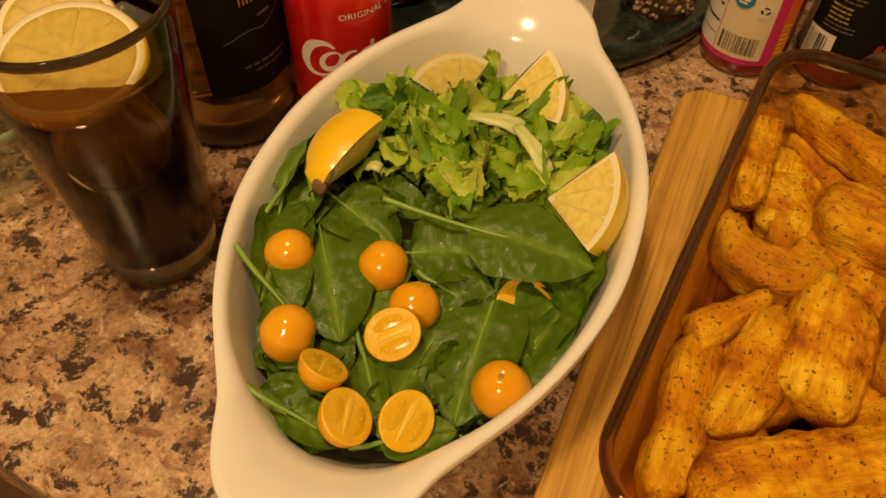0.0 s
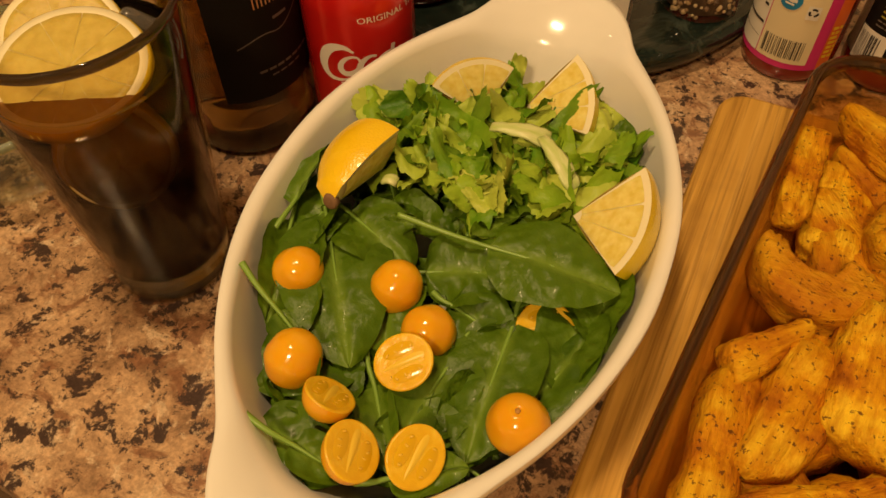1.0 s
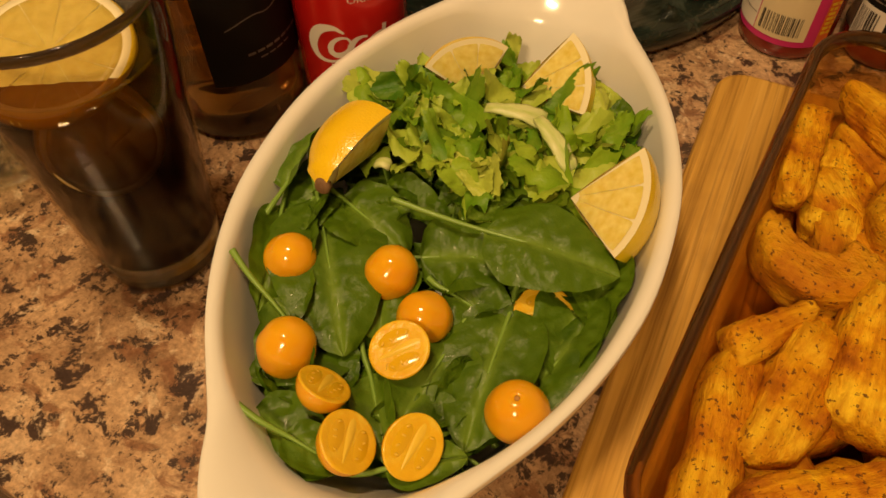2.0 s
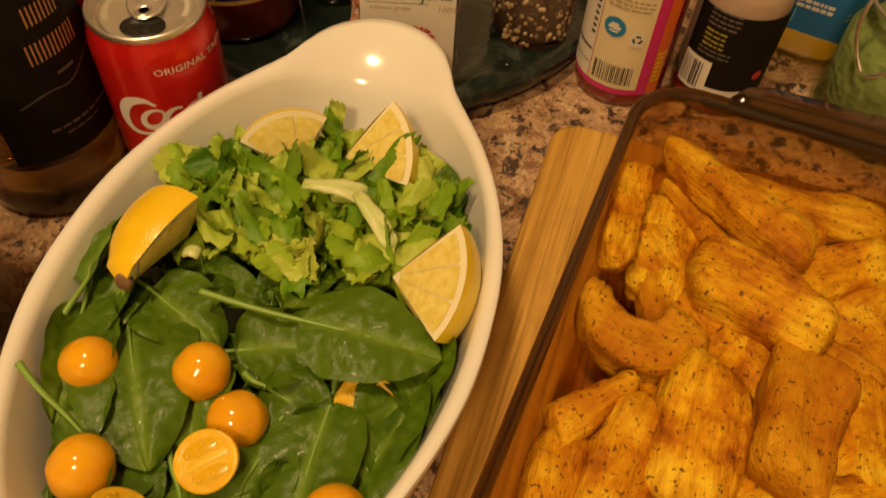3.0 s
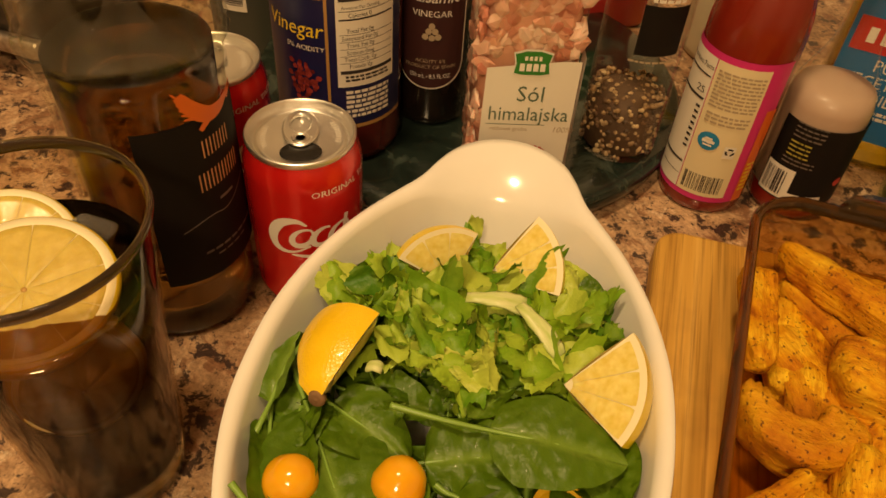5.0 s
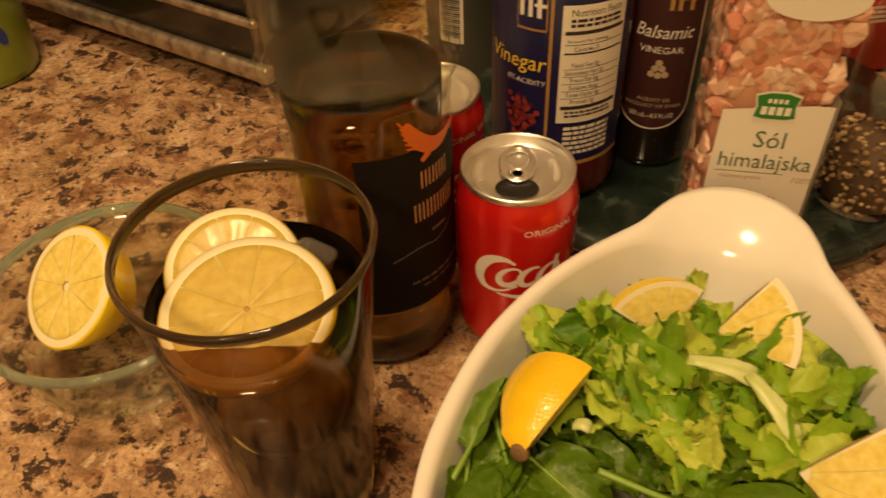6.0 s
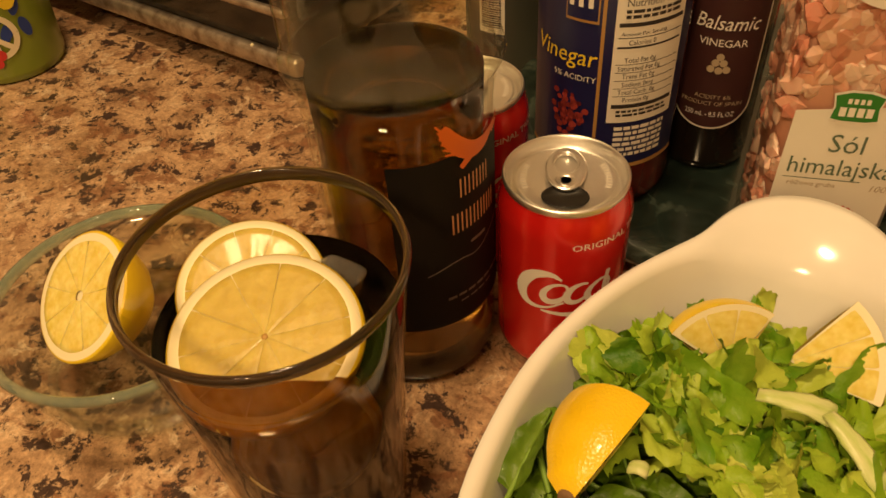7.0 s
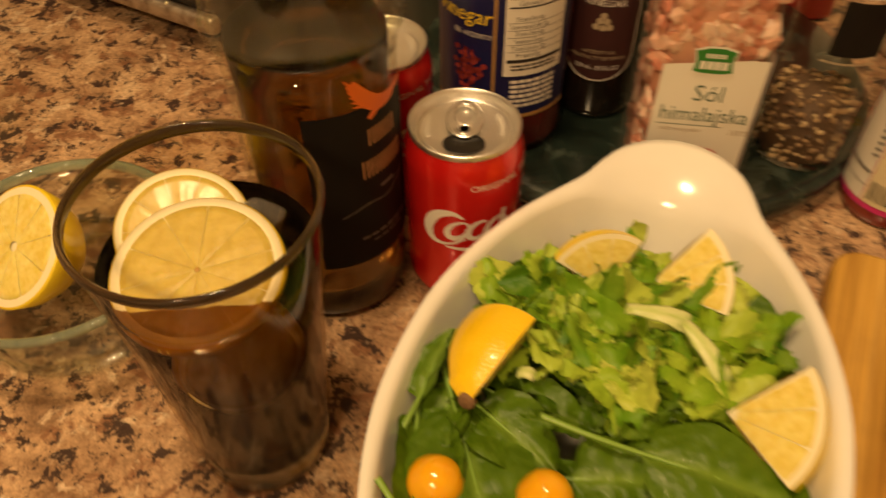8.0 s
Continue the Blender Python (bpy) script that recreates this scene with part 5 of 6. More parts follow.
def make_green_cup():
    R = 0.042
    t = thing("painted_glass_cup", pose(-0.4600, 0.6230, 0.0), "green glass cup painted with white peace sign and flowers", "cup")
    m = mat("green_paint", (0.20, 0.26, 0.025), 0.3, coat=0.4)
    part("cup", lathe([(R * 0.82, 0.0), (R * 0.90, 0.002), (R * 0.93, 0.008), (R, 0.07), (R * 0.98, 0.10), (R * 0.94, 0.10), (R * 0.88, 0.01), (0.002, 0.008)], 56, True, True), m, t, "olive green painted glass")
    c, o = -58, 0.0008

    def on(bm, ang, z):
        for v in bm.verts:
            zz = z + v.co.y
            r = R * (0.93 + 0.07 * min(1, max(0, (zz - 0.008) / 0.062))) + o
            a = radians(ang) + v.co.x / r
            v.co = (r * math.cos(a), r * math.sin(a), zz)
        return bm
    peace = blob([(0.016 * math.cos(2 * math.pi * k / 24), 0.016 * math.sin(2 * math.pi * k / 24)) for k in range(25)], lambda u: 0.0042)
    for a in (90, -90, -45, -135):
        join_into(peace, blob([(0, 0), (0.008 * math.cos(radians(a)), 0.008 * math.sin(radians(a))), (0.016 * math.cos(radians(a)), 0.016 * math.sin(radians(a)))], lambda u: 0.0040))
    blues = bmesh.new()
    for k, (x, y, a) in enumerate(((0.004, 0.024, 30), (0.020, 0.014, 70), (-0.012, 0.022, -30), (0.022, -0.004, 100), (0.0, 0.004, 20), (0.008, -0.004, 60))):
        dx, dy = math.cos(radians(a)), math.sin(radians(a))
        join_into(blues, blob([(x - 0.008 * dx, y - 0.008 * dy), (x, y), (x + 0.008 * dx, y + 0.008 * dy)], lambda u: 0.0005 + 0.0075 * math.sin(math.pi * u)))
    part("blue_leaves", on(blues, c, 0.045), mat("blue_paint", (0.02, 0.05, 0.26), 0.35), t, "blue painted leaves")
    o = 0.0013
    part("peace_sign", on(peace, c - 3, 0.040), mat("cream_paint", (0.74, 0.66, 0.46), 0.4), t, "cream painted peace sign")
    o = 0.0018
    for k in range(5):
        a = radians(72 * k)
        pet = bmesh.new()
        pet.faces.new([pet.verts.new((0.0062 * math.cos(a) + 0.0044 * math.cos(q * 0.524), 0.0062 * math.sin(a) + 0.0044 * math.sin(q * 0.524), 0)) for q in range(12)])
        part("red_petal", on(pet, c - 12, 0.026), RED_PRINT, t, "red painted petal")
    yel = bmesh.new()
    yel.faces.new([yel.verts.new((0.007 * math.cos(q * 0.524), 0.009 * math.sin(q * 0.524), 0)) for q in range(12)])
    part("yellow_spot", on(yel, c + 22, 0.066), YELLOW, t, "yellow painted spot")


make_green_cup()


def make_back_tin():
    R = 0.0330
    t = thing("food_tin", pose(-0.0700, 0.6350, 0.0), "grey-green labelled tin standing at the back", "tin")
    part("tin", lathe([(R * 0.95, 0.0), (R * 1.01, 0.001), (R, 0.004), (R, 0.100), (R * 1.01, 0.103), (R * 0.95, 0.104), (R * 0.93, 0.101), (0.002, 0.101)], 48, True, True), mat("tin_label", (0.055, 0.06, 0.05), 0.35), t, "dark grey-green paper label")
    part("code_panel", patch(R, -128, -96, 0.040, 0.095, 0.0006, 12), PAPER, t, "white barcode panel")
    bm = bars([(0, 0.045 + 0.0016 * k, 0.014, 0.0006 + 0.0006 * (k * 7 % 3) / 2) for k in range(28)], 4)
    part("barcode", bend(bm, R, -112, 0, 0.0012), INK, t, "barcode")


make_back_tin()


def make_packets():
    t = thing("snack_packet", pose(0.2050, 0.6450, 0.0, 0, 0, 12), "red and green printed paper packet standing upright", "packet")
    part("packet", box(0.075, 0.022, 0.110, 0.006, (0, 0, 0.055)), RED_PRINT, t, "red paper packet")
    part("green_field", stand(bars([(-0.018, 0, 0.030, 0.05)]), -0.0118, 0, 0.080), GREEN_PRINT, t, "green printed field")
    part("small_print", stand(text_lines(random.Random(6), 0.034, 0.004, -0.008, 0.0035), -0.0118, 0.012, 0.050), WHITE, t)
    j = thing("cream_jar", pose(0.2980, 0.6050, 0.0), "pale cream jar with a dark lid standing at the back", "jar")
    part("jar_body", lathe([(0.030, 0.0), (0.033, 0.002), (0.034, 0.008), (0.034, 0.088), (0.030, 0.096)], 48, True, True), mat("cream_jar", (0.62, 0.54, 0.36), 0.35), j, "cream jar body")
    part("jar_lid", lathe([(0.031, 0.096), (0.033, 0.097), (0.033, 0.112), (0.030, 0.114), (0.002, 0.114)], 48, True, True), BLACK, j, "dark lid")
    part("yellow_band", patch(0.0335, -150, -40, 0.070, 0.084, 0.0008), YELLOW, j, "yellow printed band")


make_packets()


# ---- salad ----
def leaf_mesh(seed, length, width, cup, wave, pointed=0.55, stem=0.35, sag=0.0):
    """A spinach blade along +y from its base at the origin, puckered between its veins, with a stem behind it."""
    rng = random.Random(seed)
    off = Vector((rng.uniform(-9, 9), rng.uniform(-9, 9), 0))
    bm = bmesh.new()
    n, k = 26, 18
    rows = []

    def spine(y):
        u = y / length
        return 0.07 * length * math.sin(u * 2.8) - sag * length * u * u
    for i in range(n + 1):
        u = i / n
        w = width / 2 * (math.sin(math.pi * min(1, u ** 0.70)) ** 0.60) * (1 - 0.22 * pointed * u) + 0.0005
        row = []
        for j in range(k + 1):
            q = -1 + 2 * j / k
            x, y = w * q, length * u
            vein = (y - 0.75 * abs(x)) / 0.0105 + 0.4 * noise.noise(Vector((x * 90, y * 90, 2)) + off)
            z = cup * q * q * w * 0.9 + wave * (1.4 * noise.noise(Vector((x * 38, y * 38, 0)) + off) * (0.3 + q * q) + 0.45 * noise.noise(Vector((x * 110, y * 110, 6)) + off)) + spine(y)
            z += 0.0011 * abs(math.sin(math.pi * vein)) * min(1, abs(q) * 5) * (1 - 0.5 * abs(q)) - 0.0009 * (1 - abs(q)) ** 8
            x += 0.0010 * noise.noise(Vector((y * 130, q * 3, 5)) + off) * abs(q)
            row.append(bm.verts.new((x, y, z)))
        rows.append(row)
    for a, b in zip(rows, rows[1:]):
        for j in range(k):
            bm.faces.new((a[j], a[j + 1], b[j + 1], b[j]))
    me = bpy.data.meshes.new("blade")
    for f in bm.faces:
        f.smooth = True
    bm.to_mesh(me)
    bm.free()
    me.materials.append(SPINACH)
    sm = bpy.data.meshes.new("stem")
    L = length * stem
    tb = tube([(0, -L, 0.0006), (0.001, -L * 0.5, 0.0012), (0, 0, 0.0004), (0, length * 0.25, spine(length * 0.25) - 0.0004), (0, length * 0.5, spine(length * 0.5) - 0.0008)], lambda u: 0.0015 - 0.0011 * u, 6)
    for f in tb.faces:
        f.smooth = True
    tb.to_mesh(sm)
    tb.free()
    sm.materials.append(STEM)
    return me, sm


LEAVES = [leaf_mesh(1, 0.058, 0.043, 0.10, 0.0040), leaf_mesh(2, 0.050, 0.034, 0.3, 0.0060), leaf_mesh(3, 0.046, 0.036, -0.2, 0.0055), leaf_mesh(4, 0.062, 0.030, 0.4, 0.0060, 0.8), leaf_mesh(5, 0.040, 0.026, 0.3, 0.0080)]


FRUIT = ((-0.0385, 0.2225, 0.0600), (0.0010, 0.2195, 0.0560), (0.0150, 0.2005, 0.0540), (-0.0340, 0.1835, 0.0595), (0.0495, 0.1620, 0.0530), (0.0070, 0.1830, 0.0605), (-0.0175, 0.1670, 0.0640), (-0.0075, 0.1485, 0.0625), (0.0140, 0.1480, 0.0600))


def spinach(kind, x, y, z, turn, tip, lean, size=1.0, label="dark green spinach leaf with a pale midrib, in the salad", stay=True):
    t = thing("spinach_leaf", pose(x, y, z, tip, lean, turn) @ Matrix.Scale(size, 4), label, "spinach leaf", "spinach leaves in the dish")
    for name, me in zip(("blade", "stem"), LEAVES[kind]):
        ob = new(name, me)
        ob.parent = t
    for _ in range(14):
        pts = [t.matrix_basis @ v.co for v in LEAVES[kind][0].vertices]
        if not any((p.x - a) ** 2 + (p.y - b) ** 2 < 0.0118 ** 2 and p.z > c - 0.009 for p in pts for a, b, c in FRUIT):
            break
        t.location = t.location - Vector((0, 0, 0.0018))
        bpy.context.view_layer.update()
    if stay:
        back = DISH.inverted()
        for _ in range(30):
            worst, push = 0.0, Vector((0, 0, 0))
            m = t.matrix_basis
            for v in LEAVES[kind][0].vertices:
                p = back @ (m @ v.co)
                f = 0.72 + 0.28 * max(0.0, min(1.0, p.z / 0.062))
                e = (p.x / (0.0765 * f)) ** 2 + (p.y / (0.1235 * f)) ** 2
                if e > worst:
                    worst, push = e, p
            if worst < 1.0:
                break
            away = (DISH.to_3x3() @ Vector((push.x, push.y, 0))).normalized() * 0.002
            t.location = t.location - away
            bpy.context.view_layer.update()
    return t


def large_leaf(seed, foot, tip, width, lean=0.0, stem=0.35, cup=0.08, wave=0.0035, sag=0.0, pointed=0.55, label="broad dark green spinach leaf lying flat on the salad"):
    """A leaf of its own shape from the foot of its blade to its tip."""
    a, b = Vector(foot), Vector(tip)
    y = (b - a).normalized()
    x = y.cross(Vector((0, 0, 1))).normalized()
    m = Matrix.Translation(a) @ Matrix((x, y, x.cross(y))).transposed().to_4x4() @ pose(0, 0, 0, 0, lean, 0)
    t = thing("spinach_leaf", m, label, "spinach leaf", "spinach leaves in the dish")
    for name, me in zip(("blade", "stem"), leaf_mesh(seed, (b - a).length, width, cup, wave, pointed, stem, sag)):
        ob = new(name, me)
        ob.parent = t
    return t


large_leaf(101, (0.0370, 0.2330, 0.0650), (0.0885, 0.2160, 0.0600), 0.040, 4, 0.72, -0.10, 0.0025, label="broad spinach leaf with a long pale stem on top")
large_leaf(102, (-0.0320, 0.2540, 0.0570), (-0.0140, 0.1820, 0.0530), 0.050, -4, 0.40, -0.06, 0.0030)
large_leaf(103, (-0.0120, 0.1960, 0.0470), (-0.0480, 0.1740, 0.0500), 0.034, 4, 0.3)
large_leaf(104, (0.0480, 0.1660, 0.0470), (0.0830, 0.2020, 0.0520), 0.029, -14, 0.3, -0.05)
large_leaf(105, (0.0480, 0.2060, 0.0520), (0.0310, 0.1500, 0.0460), 0.040, 10, 0.25, 0.10, 0.0030, pointed=0.8)
large_leaf(106, (0.0270, 0.1940, 0.0500), (0.0060, 0.1560, 0.0480), 0.034, -8, 0.3, 0.16, 0.0050)
large_leaf(107, (0.0120, 0.2290, 0.0520), (0.0560, 0.2260, 0.0560), 0.034, 16, 0.4, 0.2, 0.0065)
large_leaf(108, (-0.0440, 0.1600, 0.0520), (-0.0120, 0.1390, 0.0490), 0.030, 6, 0.35)
large_leaf(109, (-0.0230, 0.2560, 0.0570), (0.0060, 0.2290, 0.0540), 0.034, 6, 0.3, 0.1, 0.0060)
large_leaf(110, (-0.0040, 0.1780, 0.0490), (0.0060, 0.1440, 0.0470), 0.016, 20, 0.5, 0.5, 0.0030, pointed=0.9)
large_leaf(111, (0.0040, 0.1420, 0.0500), (0.0320, 0.1470, 0.0500), 0.018, 10, 0.4)
large_leaf(112, (0.0740, 0.2220, 0.0500), (0.0810, 0.1930, 0.0500), 0.020, -12, 0.3, 0.2, 0.0060)
large_leaf(113, (0.0230, 0.2140, 0.0510), (0.0480, 0.1960, 0.0500), 0.030, 10, 0.3, 0.1, 0.0060)
large_leaf(114, (-0.0470, 0.2520, 0.0560), (-0.0500, 0.2010, 0.0520), 0.022, -30, 0.6, 0.4, 0.0030, label="narrow spinach leaf standing against the dish wall")
large_leaf(115, (-0.0460, 0.2560, 0.0610), (-0.0330, 0.2860, 0.0650), 0.018, -38, 0.5, 0.4, 0.0030, label="narrow spinach leaf standing against the dish wall")
large_leaf(116, (-0.0430, 0.2020, 0.0610), (-0.0250, 0.1840, 0.0500), 0.018, 0, 0.85, 0.3, 0.0040, label="spinach leaf whose stem sticks out over the dish rim")
large_leaf(117, (-0.0300, 0.1500, 0.0580), (-0.0080, 0.1400, 0.0500), 0.018, 0, 0.75, 0.3, 0.0040, label="spinach leaf whose pale stem points at the dish wall")
large_leaf(118, (-0.0020, 0.2300, 0.0500), (-0.0020, 0.1900, 0.0480), 0.030, 8, 0.3, 0.1, 0.0050)
for x, y, z, turn, lean, size in ((0.080, 0.205, 0.0500, 168, 14, 0.85), (0.058, 0.160, 0.0460, 128, 16, 0.80), (0.088, 0.232, 0.0520, 172, 18, 0.75), (0.036, 0.136, 0.0470, 92, 14, 0.75), (0.070, 0.182, 0.0470, 150, 16, 0.80), (-0.058, 0.178, 0.0500, 6, -24, 0.80), (-0.062, 0.206, 0.0520, 4, -26, 0.80), (-0.060, 0.236, 0.0530, -6, -24, 0.80), (-0.048, 0.262, 0.0540, -24, -20, 0.75), (-0.044, 0.152, 0.0500, 24, -20, 0.75), (-0.026, 0.136, 0.0480, 62, -16, 0.7)):
    spinach(1, x, y, z, turn, 0, lean, size)
rng = random.Random(14)


def inside(px, py, k=1.0):
    q = DISH.inverted() @ Vector((px, py, 0))
    return (q.x / (0.074 * k)) ** 2 + (q.y / (0.118 * k)) ** 2


def heap(px, py):
    """Height of the salad's surface."""
    e = inside(px, py)
    return 0.0455 + 0.008 * max(0.0, 1 - e * 0.55) + (0.005 if py > 0.25 else 0.0)


count = 0
while count < 150:
    x, y = rng.uniform(-0.08, 0.13), rng.uniform(0.10, 0.33)
    e = inside(x, y)
    if e > 1.0 or (e < 0.3 and rng.random() < 0.5):
        continue
    kind, size, turn = rng.choice((0, 1, 2, 3, 4)), rng.uniform(0.5, 0.85), rng.uniform(0, 360)
    half = 0.026 * size
    bx, by = x + half * math.sin(radians(turn)), y - half * math.cos(radians(turn))
    spinach(kind, bx, by, heap(x, y) - rng.uniform(0.004, 0.014), turn, rng.uniform(-16, 16), rng.uniform(-26, 26), size, "dark green spinach leaf packed in the salad")
    count += 1


TOMATO_SPOTS = ((-0.0385, 0.2225), (0.0010, 0.2195), (0.0150, 0.2005), (-0.0340, 0.1835), (0.0495, 0.1620), (0.0070, 0.1830), (-0.0175, 0.1670), (-0.0075, 0.1485), (0.0140, 0.1480), (0.0600, 0.2090))
count = 0
while count < 14:
    x, y = rng.uniform(-0.07, 0.11), rng.uniform(0.11, 0.26)
    if inside(x, y) > 0.86 or min(math.hypot(x - a, y - b) for a, b in TOMATO_SPOTS) < 0.021:
        continue
    kind, size, turn = rng.choice((1, 3, 4, 4)), rng.uniform(0.40, 0.62), rng.uniform(0, 360)
    half = 0.022 * size
    spinach(kind, x + half * math.sin(radians(turn)), y - half * math.cos(radians(turn)), heap(x, y) + rng.uniform(-0.006, 0.000), turn, rng.uniform(-20, 20), rng.uniform(-34, 34), size, "small crumpled spinach leaf on top of the salad")
    count += 1


def lettuce_mesh(seed, ln, wd):
    """A torn shred of lettuce: ragged outline, frilled edge, curled and folded, with a faint rib."""
    rng = random.Random(seed)
    off = Vector((rng.uniform(-9, 9), rng.uniform(-9, 9), 0))
    bm = bmesh.new()
    n, k, rows = 16, 10, []
    curl, fold, frill = rng.uniform(-5.0, 5.0), rng.uniform(-3.5, 3.5), rng.uniform(0.003, 0.0065)
    lop, taper = rng.uniform(-0.5, 0.5), rng.uniform(-0.4, 0.4)
    for i in range(n + 1):
        u = i / n
        row = []
        for j in range(k + 1):
            q = -1 + 2 * j / k
            edge = 1 + 0.24 * noise.noise(Vector((u * 3, q * 2, 3)) + off) + 0.07 * noise.noise(Vector((u * 13, q * 2, 9)) + off) * abs(q)
            x = q * wd / 2 * edge * (0.62 + 0.38 * math.sin(math.pi * u) + taper * (u - 0.5))
            y = (u - 0.5) * ln * (1 + 0.14 * noise.noise(Vector((q * 2.5, 7, 0)) + off)) + lop * x
            z = 0.0070 * noise.noise(Vector((x * 70, y * 70, 1)) + off) + frill * noise.noise(Vector((q * 2, u * 9, 4)) + off) * q * q + curl * x * x * 16 + fold * y * y * 9 + 0.0005 * math.cos(x * 900 + y * 500)
            row.append(bm.verts.new((x, y, z)))
        rows.append(row)
    for a, b in zip(rows, rows[1:]):
        for j in range(k):
            bm.faces.new((a[j], a[j + 1], b[j + 1], b[j]))
    me = bpy.data.meshes.new("lettuce_piece")
    for f in bm.faces:
        f.smooth = True
    bm.to_mesh(me)
    bm.free()
    me.materials.append(LETTUCE)
    return me


CUTS = [lettuce_mesh(40 + k, 0.026 + 0.006 * (k % 4), 0.013 + 0.005 * (k % 3)) for k in range(16)]
count = 0
while count < 230:
    x, y = rng.uniform(-0.06, 0.11), rng.uniform(0.235, 0.355)
    q = DISH.inverted() @ Vector((x, y, 0))
    if inside(x, y) > 0.82 or q.y < 0.008 + 0.02 * abs(q.x) / 0.07 or q.y > 0.088 or math.hypot(x + 0.022, y - 0.268) < 0.018:
        continue
    ob = new("lettuce_piece", CUTS[rng.randrange(16)])
    zz = heap(x, y) + rng.uniform(-0.010, 0.010) - 0.12 * max(0.0, q.y - 0.055)
    ob.matrix_world = pose(x, y, zz, rng.uniform(-42, 42), rng.uniform(-42, 42), rng.uniform(0, 360)) @ Matrix.Scale(rng.uniform(0.6, 1.0), 4)
    tagged(ob, "piece of chopped pale green lettuce in the salad", "lettuce", "chopped lettuce in the dish")
    count += 1


def make_rib(m, ln, wd):
    bm = bmesh.new()
    rows = []
    for i in range(9):
        u = i / 8
        w = wd / 2 * (0.75 + 0.25 * math.sin(2.2 * u + ln * 900)) * (1.0 if 0 < i < 8 else 0.8)
        ring = []
        for k in range(10):
            a = 2 * math.pi * k / 10
            p = Vector(((u - 0.5) * ln, w * math.cos(a), 0.0014 * math.sin(a) + 0.10 * w * math.cos(a) ** 2 + 0.0022 * math.sin(math.pi * u)))
            ring.append(p + noise.noise_vector(p * 160) * 0.0011)
        rows.append(ring)
    return single("lettuce_rib", rings(rows, True, True), RIB, m, "pale crisp lettuce rib piece on the salad", "lettuce", "lettuce ribs in the dish")


RIB = mat("lettuce_rib_flesh", (0.58, 0.64, 0.26), 0.35)
nr = Nodes(RIB)
nr.colour(nr.ramp(nr.noise(1.0, 4, 0.6, nr.stretch(60, 300, 60)), [(0.3, (0.42, 0.54, 0.12)), (0.7, (0.68, 0.70, 0.36))]))
nr.bump(nr.noise(1.0, 4, 0.6, nr.stretch(80, 400, 80)), 0.4, 0.001)
make_rib(pose(0.050, 0.293, 0.0700, 12, 6, -12), 0.026, 0.013)
make_rib(pose(0.066, 0.277, 0.0690, 10, 14, -60), 0.028, 0.008)
make_rib(pose(-0.005, 0.263, 0.069, 0, 0, -15), 0.007, 0.006)
# a small upright sprig by the lemon wedge
spr = lettuce_mesh(77, 0.026, 0.010)
ob = new("lettuce_piece", spr)
ob.matrix_world = pose(0.047, 0.345, 0.056, 62, 10, -20)
tagged(ob, "narrow dark green leaf sprig standing between the lemon wedges", "lettuce", "chopped lettuce in the dish")


# ---- tomatoes ----
def tomato(x, y, z, r, tx, ty, tz):
    t = thing("cherry_tomato", pose(x, y, z, tx, ty, tz), "whole orange cherry tomato on the spinach leaves", "tomato", "whole cherry tomatoes")
    prof = [(r * math.sin(math.pi * k / 24) * (1 + 0.02 * math.cos(k)), -r * 1.08 * math.cos(math.pi * k / 24) * (1 if 1 < k < 23 else 0.985)) for k in range(25)]
    prof[0], prof[-1] = (0.0004, prof[0][1]), (0.0004, prof[-1][1] - 0.0008)
    part("skin", lathe(prof, 40, True, True), TOMATO, t, "glossy orange skin")
    part("stem_scar", lathe([(r * 0.09, r * 1.045), (r * 0.07, r * 1.056), (r * 0.02, r * 1.050)], 12, True, True), mat("stem_scar", (0.42, 0.20, 0.03), 0.5), t, "small brown stem scar")


